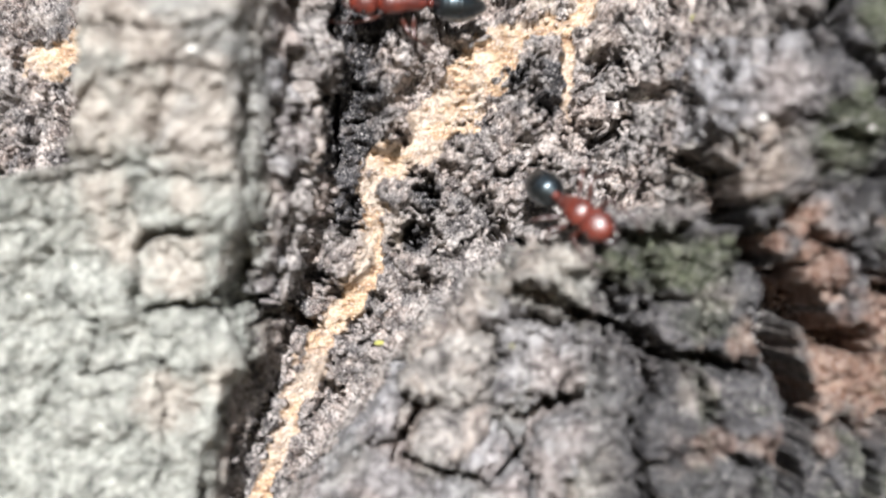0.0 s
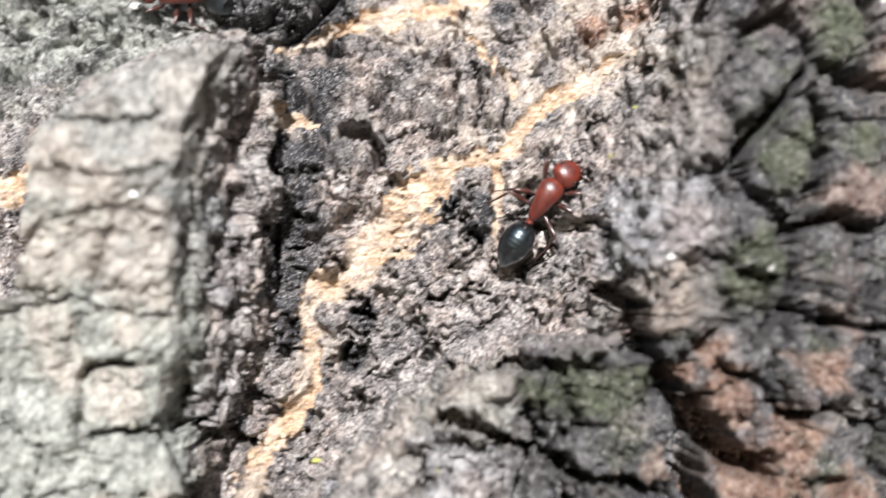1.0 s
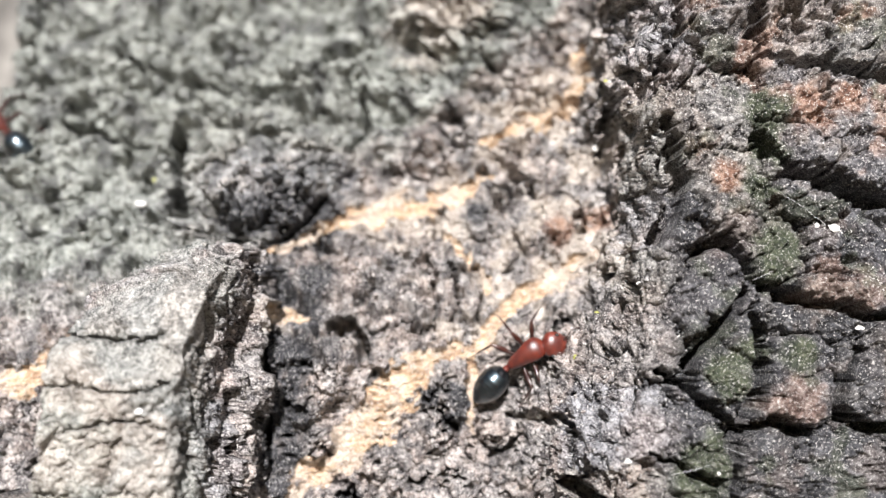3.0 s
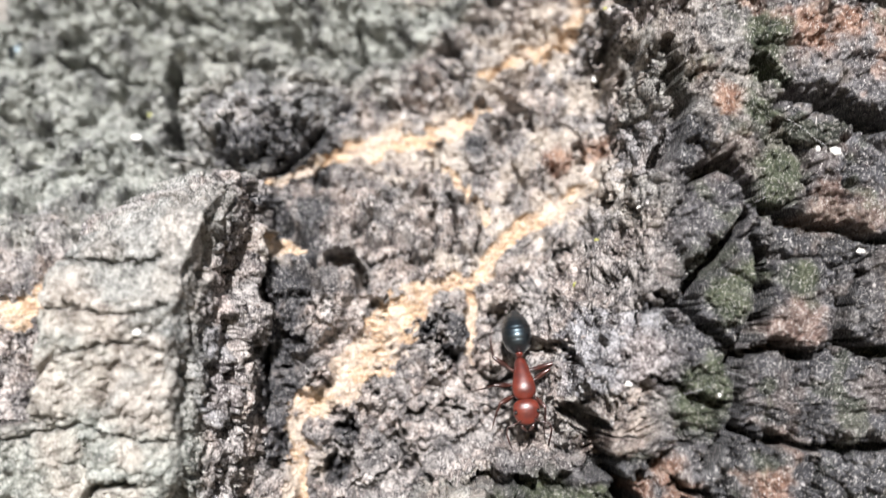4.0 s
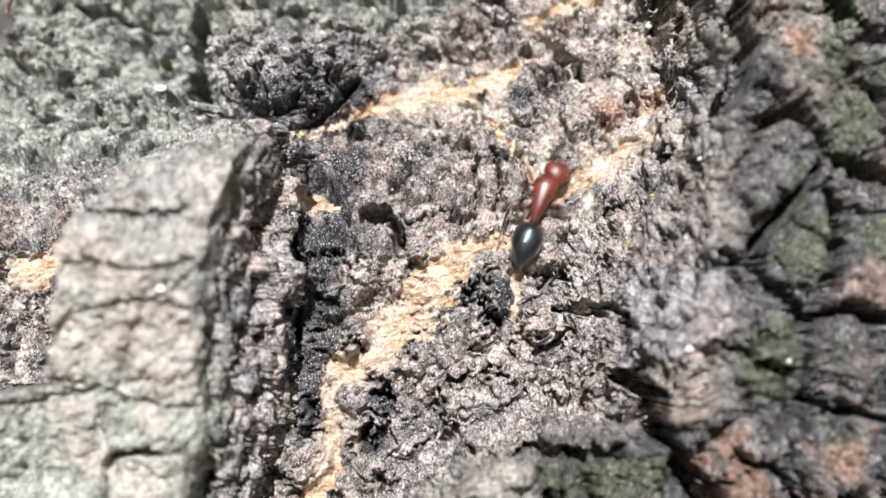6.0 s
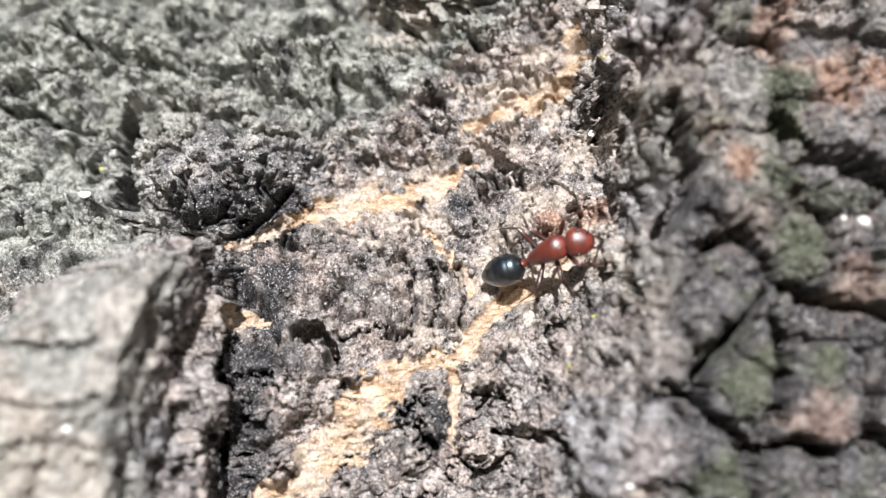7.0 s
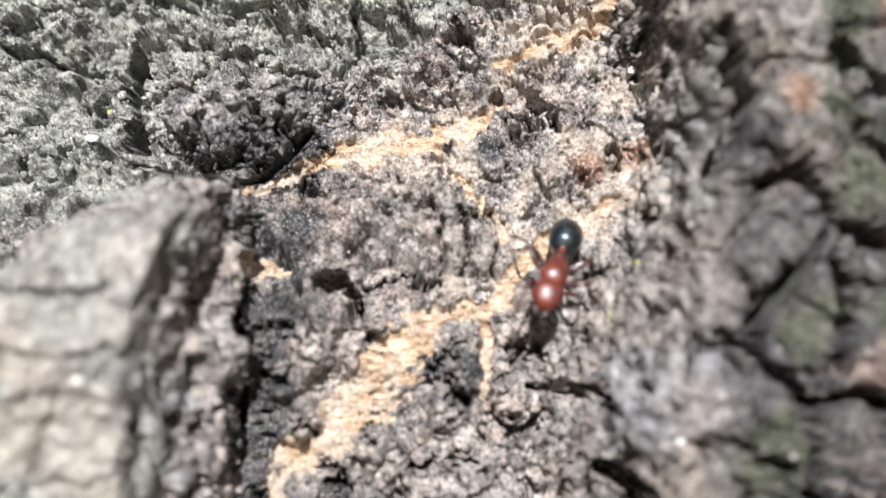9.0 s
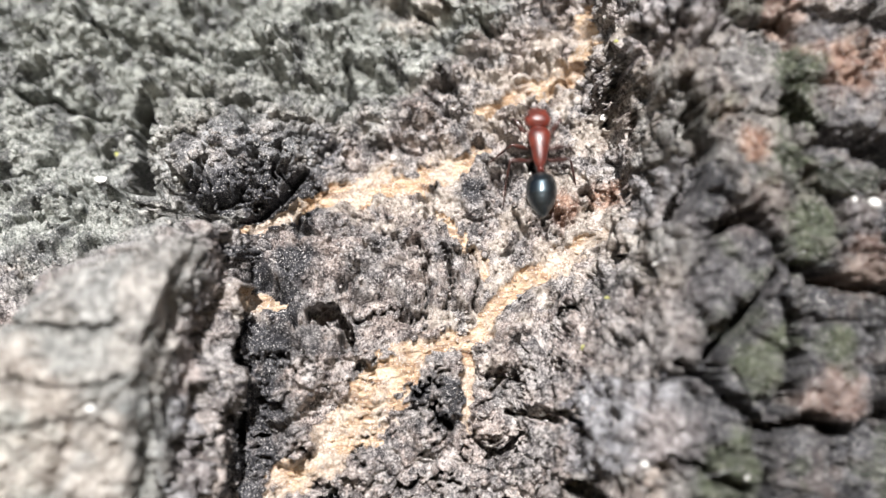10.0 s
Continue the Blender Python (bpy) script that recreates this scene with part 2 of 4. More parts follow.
# plate centres
SEEDS_RIGHT = [
    (20.8, 17.2), (22.5, 12.8), (20.5, 8.8), (20.5, 5.7), (17.8, 3.4), (19.5, 1.7), (27.2, 11.8), (26.9, 19.6), (28.2, 16.6), (31.9, 11.5),
    (25.5, 6.1), (30.2, 5.4), (24.9, 0.7), (30.2, 1.0), (21.2, -2), (26.5, -4.1), (20.8, -6.8), (30.9, -4.1), (27.5, -7.1), (32, -7.1), (17.5, 13.2), (18.8, 18.6), (17.0, 9.4)]
SEEDS_HIGH = [
    (20.3, 32.9), (16.7, 32), (22.5, 33.6), (22.9, 28.5), (28.3, 33.6), (32.6, 34), (27.2, 29.2), (31.6, 28.5), (27.4, 25.9), (32, 25.2),
    (28.3, 22.6), (22.5, 23.7), (18.2, 26.6), (19.2, 21.1), (28.3, 20), (32.6, 20), (36, 30), (37, 24), (37, 16), (36.5, 8), (36.5, 0), (22, 39), (29, 40), (16.5, 40)]
SEEDS_LOW = [
    (-4.4, -8.5), (0.5, -6), (-0.1, -10.3), (5, -6), (6.5, -1.8), (9.3, -6.6), (12.6, -3.6), (12.6, -9.1), (5.9, -10.9), (8.4, -12.7),
    (13.8, -12.1), (9.6, -1.8), (2, -12.4), (-2.5, -12.7), (19.6, -12.1), (12.4, -1.6), (15.4, -3.4), (15.6, -8.6), (25, -12), (30, -13), (5, -16), (14, -17), (22, -18), (-3, -18)]
SEEDS_RIDGE = [
    (-13.5, 17), (-9.5, 16), (-14.5, 12), (-12.5, 6.5), (-16.6, 7.5), (-13.5, 2.4), (-13.6, -1.2), (-18.2, 1.0), (-19, -3), (-13.5, -5.4), (-17.5, -7.5), (-12.8, -9.5), (-17, -13), (-23, 2), (-24, -6),
    (-23, -13), (-13.5, -16), (-20, -20), (-28, -2), (-29, -12)]
SEEDS_BACK = [
    (-7.6, 25.6), (-17.6, 26), (-18.5, 31), (-12.5, 31.5), (-6, 32.5), (-23, 28), (-20.5, 21.5), (-26, 22), (-1, 34), (-12, 36), (-20, 37), (-28, 33), (-5, 39), (4.5, 36.5), (10, 40)]


def forms(u, w):
    """Depth of the broad forms alone, and how far each point belongs to ridge, right wall, low plates and back."""
    d = plane = 65.6 + (0.38 - 0.012 * np.clip(u, 0, 16)) * np.clip(w - 13, 0, 30) + 0.12 * np.clip(-u - 2, 0, 14) * smooth((w - 16) / 8)
    d = plane = d - 0.10 * np.clip(-2 - w, 0, 20)
    sway = 0.5 * grain(u, w, 3.1, 5) + 0.25 * grain(u, w, 1.1, 6)
    # right wall
    foot = np.interp(w, [-27, 4, 8, 13, 19, 23, 27, 31, 36, 48], [9, 10.5, 9.5, 10.5, 15.0, 15.8, 15.6, 15.0, 15.2, 16])
    crest = np.interp(w, [-27, 4, 8, 13, 19, 23, 27, 31, 36, 48], [16, 16, 16.8, 18.4, 19.0, 19.4, 19.2, 19.2, 19.6, 20.2])
    right = smooth((u + sway - foot) / (crest - foot))
    top = 56.2 + 0.07 * np.clip(u - 22, 0, 30) + 0.25 * np.clip(3 - w, 0, 8) + 0.06 * np.clip(w - 30, 0, 20)
    d_right = d + (top - d) * right
    # low plates
    edge = np.interp(u, [-16, -11, -9, -6, -3.2, 1.3, 4.5, 8, 11, 14, 18, 45], [-27, -18, -13.5, -9, -5.2, -0.8, 1.7, 3.0, 3.6, 4.3, 6.2, 9.0])
    low = smooth((edge - w + sway) / 3.6)
    d_low = d + (58.4 - 0.03 * np.clip(-w - 4, 0, 20) - d) * low
    d = np.minimum(d_right, d_low)
    # ridge on the left
    ragged = w + 0.9 * grain(u, w, 3.4, 7) + 0.6 * grain(u, w, 1.2, 8)
    front = np.interp(ragged, [-27, -13, -8, -5.7, -2.2, 0.8, 4.6, 8.2, 10.5, 12.9, 14.3, 15.8, 17.5, 20.3], [-14, -12.5, -11.5, -10.2, -11.2, -10.3, -9.9, -9.7, -9.8, -9.4, -9.0, -8.5, -7.9, -7.2])
    base = np.interp(w, [-27, -13, -8, -5.3, -3, 0.7, 4.1, 7.1, 12.2, 16.6, 19.3], [-12, -10.6, -9.3, -8.4, -7.4, -6.4, -6.3, -6.2, -6.2, -5.6, -5.5])
    front, base = front - 0.6, base - 0.9 + 0.3 * smooth((w - 11.5) / 4)
    rise = np.clip((base - u + 0.35 * sway) / (base - front) * 0.92, 0, 1)
    # a sheer drop, a broad step of upright flakes, then the pale crust in front
    high = 0.12 * smooth((ragged - 10.5) / 4)
    ridge = (0.10 + 0.66 * high) * smooth(rise / 0.12) + (0.86 - 0.64 * high) * rise + (0.04 - 0.02 * high) * smooth((rise - 0.80) / 0.18)
    ends = np.interp(u, [-37, -21, -17, -14.4, -11.5, -8.6, -5.7], [16.6, 16.6, 17.6, 19, 20.4, 20.8, 20.6])
    ridge = ridge * np.sqrt(np.clip((ends + 0.9 - w + 0.5 * sway) / 4.6, 0, 1))
    far = np.interp(w, [-27, 1, 4.5, 10, 20], [-60, -40, -20.6, -20.0, -18.6])
    ridge = ridge * smooth((u - far + sway) / 1.8)
    top = np.clip(57 - 0.3 * w, 53.5, 57.2) + 0.12 * np.clip(-12 - u, 0, 20) + 0.34 * np.clip(w - 11, 0, 10)
    d = d + (top - d) * ridge
    # the rounded knob over the furrow
    knob = smooth(1.45 - 1.08 * np.hypot((u + 7.6 + 0.6 * sway) / 6.2, (w - 25.8) / 4.0))
    d = d - 3.6 * knob
    # a pale broken plate at the furrow's upper end
    d = d - 2.2 * smooth(2.4 - 1.9 * np.hypot((u - 6.0 + 0.6 * sway) / 4.4, (w - 40.2 + sway) / 2.8))
    return d, ridge, right, low, knob, plane


def plates(u, w, ridge, right, low, knob):
    """Number of the plate (0: the furrow's floor), and the distance from the plate's rim."""
    wu = u + 0.7 * grain(u, w, 3.2, 11) + 0.4 * rough(u, w, 0.9, 3, 12, 0.6)
    ww = w + 0.7 * grain(u, w, 3.2, 13) + 0.4 * rough(u, w, 0.9, 3, 14, 0.6)
    first, second, best = np.full(u.shape, 99.0), np.full(u.shape, 99.0), np.zeros(u.shape, int)
    lean = np.zeros(u.shape)
    for n, (a, b) in enumerate(SEEDS_RIGHT + SEEDS_HIGH + SEEDS_LOW + SEEDS_RIDGE + SEEDS_BACK):
        r = np.hypot(wu - a, ww - b)
        near = r < first
        second = np.where(near, first, np.minimum(second, r))
        first, best = np.where(near, r, first), np.where(near, n + 1, best)
        lean = np.where(near, (hashed(n, 2 * n + 5, 3) - 0.5) * (u - a) + (hashed(n, 3 * n + 2, 4) - 0.5) * (w - b), lean)
    back = smooth((w - np.interp(u, [-37, -14, -9, -1.5, 2, 7, 12, 16], [17, 19, 21.3, 24.5, 32, 34, 36, 37])) / 0.6)
    up = np.maximum.reduce([ridge, right, low, knob, back])
    on = up > 0.42
    return np.where(on, best, 0), np.where(on, (second - first) / 2, 9.0), on, np.where(on, lean, 0.0)


def relief(u, w):
    """Over a square mesh: the three offsets' sums (u, w, d), the plates' numbers and the fields that the colours follow."""
    d, ridge, right, low, knob, plane = forms(u, w)
    step = u[0, 1] - u[0, 0]
    slope_w, slope_u = np.gradient(d, step)
    for _ in range(14):
        for s in (slope_u, slope_w):
            s[1:-1, 1:-1] = (s[1:-1, 1:-1] * 2 + s[2:, 1:-1] + s[:-2, 1:-1] + s[1:-1, 2:] + s[1:-1, :-2]) / 6
    hang = 0.25 * smooth(right * 1.3) * smooth((w - 19) / 4) * smooth((19.8 - u) / 2.8)
    # u and w laid out along the slopes, so that grain is not drawn out on steep faces
    side = 1 - 2 * smooth((u + 3) / 6)
    x = u + side * np.minimum(d + 3.6 * knob - plane, 0) * (1 - 0.7 * low) - hang
    y = w + 1.6 * knob * smooth((25.8 - w) / 4) + 0.7 * low * np.minimum(d - plane, 0)
    slope_w = slope_w * (1 - 0.6 * smooth((w - 16) / 6) * (right < 0.1))
    slope_u, slope_w = slope_u * (1 - 0.8 * smooth(knob * 6)), slope_w * (1 - 0.8 * smooth(knob * 6)) * (1 - 0.8 * smooth((w - 16) / 2) * (ridge > 0))
    number, rim, on, lean = plates(u, w, ridge, right, low, knob)
    tilt = np.where(on, hashed(number, 3 * number, 5) - 0.5, 0)
    band = smooth(right * 3) * (1 - smooth((u - 16.8 - 0.06 * np.clip(w - 12, 0, 20) + 0.8 * grain(u, w, 2.2, 26)) / 1.6)) * (1 - low)
    outer = np.maximum(smooth((u - 17.5) / 2), low)
    d = d + np.where(on, (1.1 - 0.6 * ridge) * (1 - 0.8 * band) * tilt * smooth(rim / 0.3), 0) + 0.5 * outer * np.clip(lean, -2.2, 2.2)
    gap = (0.8 - 0.55 * ridge + 1.0 * low + 0.3 * right * (u > 17)) * (1 - 0.85 * band)
    open_gap = 0.13 + 0.08 * low
    d = d + np.where(on, gap * np.exp(-((rim / open_gap) ** 2)) * (0.4 + 0.25 * low + 1.4 * grain(u, w, 3.3, 21)).clip(0, 1.3), 0)
    d = d - np.where(on, 0.35 * (1 - band) * smooth(rim / 0.8) + 0.35 * low * pillow(rim / 1.6), 0)
    # each plate is split again by hairline cracks, and steps a little across them
    su, sw = x + 0.45 * rough(x, y, 1.6, 3, 15, 0.6), y + 0.45 * rough(x, y, 1.6, 3, 16, 0.6)
    f1, f2, tag = cells(su, sw * 1.25, 2.7, 17)
    some = smooth(0.6 + 1.6 * grain(u, w, 4.0, 18)) * smooth(1.2 * right + 1.2 * low + 0.5 * ridge)
    d = d + on * some * (0.5 * smooth(1 - (f2 - f1) / 0.16) + 0.6 * (tag - 0.5) * smooth((f2 - f1) / 0.25))
    wander = 0.35 * grain(u, w, 1.7, 22) + 0.22 * rough(u, w, 0.6, 3, 23, 0.6)
    wide = 0.9 + 0.4 * grain(u, w, 2.3, 24)
    for line, half in CRACKS_RIGHT + CRACKS_HIGH + CRACKS_LOW + CRACKS_RIDGE + CRACKS_BACK:
        box = [(min(p[k] for p in line) - 3, max(p[k] for p in line) + 3) for k in (0, 1)]
        inside = (u > box[0][0]) & (u < box[0][1]) & (w > box[1][0]) & (w < box[1][1])
        r = along(u[inside] + wander[inside], w[inside] + wander[inside], line)
        d[inside] += min(3.0 + 6.0 * half, 0.3 + 9 * half) * smooth(1.9 - r / (half * wide[inside] * 0.85))
    tan, pale, torn = 0 * u, 0 * u, rough(u, w, 1.5, 3, 25, 0.7)
    for line in TAN_LINES:
        tan = np.maximum(tan, smooth(1.9 * (1.15 - strip(u + 0.9 * wander, w + 0.9 * wander, line) + 0.55 * torn)))
    for u0, w0, r0 in TAN_WIDE:
        pale = np.maximum(pale, smooth(1.7 - np.hypot(u - u0, (w - w0) * 1.3) / r0 + 0.6 * torn))
    tan = tan * (1 - 0.8 * (ridge > 0.3) * (u > -14))
    floor = 1 - np.maximum.reduce([ridge, smooth(right * 1.5 - 0.5) * (1 - (0.8 - 0.45 * smooth((w - 20) / 6)) * band), low])
    flank = smooth(ridge * 4) * smooth((0.97 - ridge) * 8) * (u > -13) * (w < 18.5)
    # h: how far the grain stands out from the face beneath it
    crust = smooth((ridge - 0.75) * 6)
    h = 0.8 * rough(x, y, 4.2, 3, 41) * (0.6 + 0.4 * floor)
    for line, half, lift in FLAKES:
        h = h + lift * smooth((1.5 - along(u + 0.5 * wander, w + 0.2 * wander, line) / half) * 1.6)
    lumpy = np.clip(0.85 + 0.9 * grain(x, y, 5.0, 42), 0.15, 1.4)
    finer = np.clip(0.9 + 0.8 * grain(x, y, 3.4, 46), 0.3, 1.4)
    loose = (0.25 + 0.75 * floor - 0.12 * crust) * (1 - 0.85 * tan) * (1 - 0.35 * pale)
    grit = (0.62 + 0.38 * floor - 0.25 * crust) * (1 - 0.85 * tan)
    jx, jy = x + 0.5 * rough(x, y, 1.3, 3, 61, 0.6), y + 0.5 * rough(x, y, 1.3, 3, 62, 0.6)
    big = shards(x + 0.8 * rough(x, y, 2.5, 3, 65, 0.6), y + 0.8 * rough(x, y, 2.5, 3, 66, 0.6), 3.1, 67)
    crumb = 0.4 * crumbly(jx, jy, 1.35, 51) + 0.6 * shards(jx, jy, 1.2, 56)
    h = h + loose * (1.0 * (big - 0.45) + 0.9 * lumpy * (crumb - 0.45))
    h = h + (0.5 * outer + 0.38 * crust) * (shards(jx * 0.9, jy * 1.15, 2.3, 57) - 0.45)
    h = h + grit * finer * (0.42 * (shards(jx + 0.3 * crumb, jy, 0.58, 52) - 0.45) + 0.2 * (crumbly(jx, jy + 0.2 * crumb, 0.33, 53) - 0.45))
    back = smooth((w - 19 - 0.35 * np.clip(u + 8, 0, 30)) / 4)
    h = h + back * 1.6 * (shards(x * 0.7 + 1.4 * rough(x, y, 3.0, 3, 68, 0.6), 1.3 * y + 1.4 * rough(x, y, 3.0, 3, 69, 0.6), 4.6, 70) - 0.45)
    h = h + back * (1 - smooth(knob * 3)) * 0.9 * rough(x * 0.45 + 0.35 * y, y * 1.3, 2.6, 3, 48, 0.55)
    h = h + loose * 0.3 * rough(jx, jy, 2.2, 4, 63, 0.5)
    h = h - loose * 2.2 * smooth(rough(jx, jy, 2.0, 4, 64, 0.6) * 2.4 - 0.8)
    h = h + 0.07 * rough(x, y, 0.5, 2, 43, 0.6)
    h = h - 0.75 * tan
    # the bared wood is drawn out into short overlapping fibres
    fx, fy = 0.86 * u + 0.5 * w + 0.5 * torn, 0.86 * w - 0.5 * u + 0.3 * torn
    f1, f2, tag = cells(fx * 0.45, fy * 1.5, 0.62, 54)
    h = h + np.maximum(tan, 0.6 * pale) * (0.10 * (tag - 0.5) * smooth((f2 - f1) / 0.22) + 0.16 * rough(fx * 0.3, fy * 2, 0.8, 3, 45))
    # the ridge's flank is split into upright flakes
    h = h + flank * (0.45 * rough(u, w * 0.25, 0.9, 3, 44) - 0.8 * smooth(1 - np.abs(grain(u, w * 0.2, 1.5, 47)) / 0.12) + 0.35 * (crumbly(u + 0.2 * torn, 0.6 * w + 0.3 * torn, 0.6, 55) - 0.45))
    # out along the slope's normal, less so on steep faces
    slope_u, slope_w = 1.6 * np.tanh(slope_u / 1.6), 1.6 * np.tanh(slope_w / 1.6)
    length = np.sqrt(1 + slope_u**2 + slope_w**2)
    h = h * (0.2 + 0.8 / length)
    out_u, out_w, d = u + h * slope_u / length, w + h * slope_w / length, d - h / length
    ragged_w = w + 1.3 * grain(u, w, 3.4, 7) + 0.7 * grain(u, w, 1.2, 8)
    # the ridge hangs out a little over the furrow
    out_u = out_u + (0.15 * smooth(ridge * 2) + 0.15 * smooth((ragged_w - 12.5) / 3.0) * ridge**3) * smooth((u + 19) / 7)
    # and so does the upper part of the right wall
    out_u = out_u - hang
    # far edges lean back to the stem
    rim_out = np.minimum.reduce([u - U0, U1 - u, w - W0, W1 - w])
    d = d + 12 * (1 - smooth(rim_out / 4))
    return out_u, out_w, d, number, tan, ridge, right, low, floor, flank, pale, crumb, band
# ---- materials ----


def material(name):
    m = bpy.data.materials.new(name)
    m.use_nodes = True
    nodes, links = m.node_tree.nodes, m.node_tree.links
    return m, nodes, links, nodes["Principled BSDF"]


def millimetres(nodes, links):
    coords, size = nodes.new("ShaderNodeTexCoord"), nodes.new("ShaderNodeVectorMath")
    size.operation = "SCALE"
    size.inputs["Scale"].default_value = 1000.0
    links.new(coords.outputs["Object"], size.inputs[0])
    return size.outputs[0]


def noise_node(nodes, links, coords, scale, detail=5.0, roughness=0.6, distortion=0.0):
    n = nodes.new("ShaderNodeTexNoise")
    n.inputs["Scale"].default_value, n.inputs["Detail"].default_value = scale, detail
    n.inputs["Roughness"].default_value, n.inputs["Distortion"].default_value = roughness, distortion
    links.new(coords, n.inputs["Vector"])
    return n.outputs["Fac"]


def ramp(nodes, links, value, stops):
    r = nodes.new("ShaderNodeValToRGB")
    r.color_ramp.elements[0].position, r.color_ramp.elements[0].color = stops[0][0], (*stops[0][1], 1)
    r.color_ramp.elements[1].position, r.color_ramp.elements[1].color = stops[-1][0], (*stops[-1][1], 1)
    for at, colour in stops[1:-1]:
        r.color_ramp.elements.new(at).color = (*colour, 1)
    links.new(value, r.inputs[0])
    return r.outputs[0]


def grey_ramp(nodes, links, value, low, high, a=0.0, b=1.0):
    r = nodes.new("ShaderNodeMapRange")
    r.interpolation_type = "SMOOTHSTEP"
    r.inputs[1].default_value, r.inputs[2].default_value, r.inputs[3].default_value, r.inputs[4].default_value = low, high, a, b
    links.new(value, r.inputs[0])
    return r.outputs[0]


def mixed(nodes, links, fac, a, b, blend="MIX"):
    m = nodes.new("ShaderNodeMix")
    m.data_type, m.blend_type = "RGBA", blend
    for value, socket in ((fac, m.inputs[0]), (a, m.inputs[6]), (b, m.inputs[7])):
        if isinstance(value, tuple):
            socket.default_value = (*value, 1)
        elif isinstance(value, float):
            socket.default_value = value
        else:
            links.new(value, socket)
    return m.outputs[2]


def maths(nodes, links, kind, a, b):
    m = nodes.new("ShaderNodeMath")
    m.operation = kind
    for n, value in enumerate((a, b)):
        if isinstance(value, float):
            m.inputs[n].default_value = value
        else:
            links.new(value, m.inputs[n])
    return m.outputs[0]


def bark_material():
    m, nodes, links, shader = material("bark")
    mm = millimetres(nodes, links)
    broad = noise_node(nodes, links, mm, 0.32, 5, 0.6, 0.4)
    middle = noise_node(nodes, links, mm, 1.2, 6, 0.66, 0.4)
    fine = noise_node(nodes, links, mm, 5.5, 5, 0.7)
    speck = noise_node(nodes, links, mm, 7.5, 2, 0.55)
    masks = []
    for key in ("mask_a", "mask_b"):
        at = nodes.new("ShaderNodeAttribute")
        at.attribute_name = key
        split = nodes.new("ShaderNodeSeparateColor")
        links.new(at.outputs["Color"], split.inputs[0])
        masks += list(split.outputs)
    tan, moss, brown, lichen, soot_shade, cream = masks
    blend = maths(nodes, links, "ADD", maths(nodes, links, "MULTIPLY", middle, 0.5), maths(nodes, links, "MULTIPLY", fine, 0.5))
    grey = ramp(nodes, links, blend, [(0.38, (0.012, 0.011, 0.013)), (0.45, (0.10, 0.096, 0.102)), (0.52, (0.36, 0.352, 0.352)), (0.61, (0.67, 0.655, 0.645))])
    warm = ramp(nodes, links, blend, [(0.38, (0.018, 0.012, 0.012)), (0.45, (0.14, 0.112, 0.105)), (0.52, (0.41, 0.355, 0.33)), (0.61, (0.70, 0.635, 0.59))])
    colour = mixed(nodes, links, grey_ramp(nodes, links, broad, 0.42, 0.62, 0.1, 0.9), grey, warm)
    # each plate a little different
    own = nodes.new("ShaderNodeObjectInfo")
    tint = ramp(nodes, links, own.outputs["Random"], [(0.0, (0.78, 0.80, 0.83)), (0.3, (1.0, 0.93, 0.86)), (0.55, (0.92, 0.92, 0.84)), (0.8, (1.04, 0.98, 0.95)), (1.0, (0.98, 1.0, 1.04))])
    colour = mixed(nodes, links, 1.0, colour, tint, "MULTIPLY")
    # grey-green crust
    crust = ramp(nodes, links, blend, [(0.38, (0.035, 0.038, 0.034)), (0.45, (0.18, 0.193, 0.172)), (0.52, (0.34, 0.355, 0.318)), (0.61, (0.60, 0.618, 0.56))])
    colour = mixed(nodes, links, lichen, colour, crust)
    creamy = ramp(nodes, links, blend, [(0.38, (0.15, 0.11, 0.09)), (0.46, (0.42, 0.355, 0.30)), (0.53, (0.55, 0.485, 0.42)), (0.62, (0.72, 0.66, 0.57))])
    colour = mixed(nodes, links, cream, colour, creamy)
    rusty = ramp(nodes, links, blend, [(0.36, (0.07, 0.03, 0.018)), (0.48, (0.27, 0.125, 0.07)), (0.62, (0.55, 0.36, 0.25))])
    colour = mixed(nodes, links, brown, colour, rusty)
    # near-black for soot, and for shade painted into the recesses
    soot_shade_colour = ramp(nodes, links, blend, [(0.40, (0.010, 0.010, 0.013)), (0.52, (0.042, 0.043, 0.049)), (0.66, (0.18, 0.18, 0.192))])
    colour = mixed(nodes, links, soot_shade, colour, soot_shade_colour)
    green = ramp(nodes, links, blend, [(0.38, (0.012, 0.017, 0.012)), (0.50, (0.05, 0.06, 0.034)), (0.64, (0.17, 0.18, 0.12))])
    colour = mixed(nodes, links, moss, colour, green)
    # short fibres run up and to the right
    lie = nodes.new("ShaderNodeMapping")
    lie.inputs["Rotation"].default_value, lie.inputs["Scale"].default_value = (0, radians(32), 0), (0.5, 1.2, 2.4)
    links.new(mm, lie.inputs[0])
    fibre = noise_node(nodes, links, lie.outputs[0], 1.3, 5, 0.62, 0.8)
    wood = ramp(nodes, links, fibre, [(0.30, (0.085, 0.04, 0.02)), (0.41, (0.31, 0.17, 0.085)), (0.51, (0.52, 0.35, 0.20)), (0.64, (0.74, 0.60, 0.44))])
    bare = maths(nodes, links, "ADD", tan, maths(nodes, links, "MULTIPLY", maths(nodes, links, "SUBTRACT", blend, 0.5), 2.4))
    wood = mixed(nodes, links, grey_ramp(nodes, links, broad, 0.42, 0.60, 0.15, 0.75), wood, creamy)
    colour = mixed(nodes, links, grey_ramp(nodes, links, bare, 0.42, 0.66), colour, wood)
    colour = mixed(nodes, links, grey_ramp(nodes, links, speck, 0.59, 0.66, 0.0, 0.85), colour, (0.70, 0.67, 0.63))
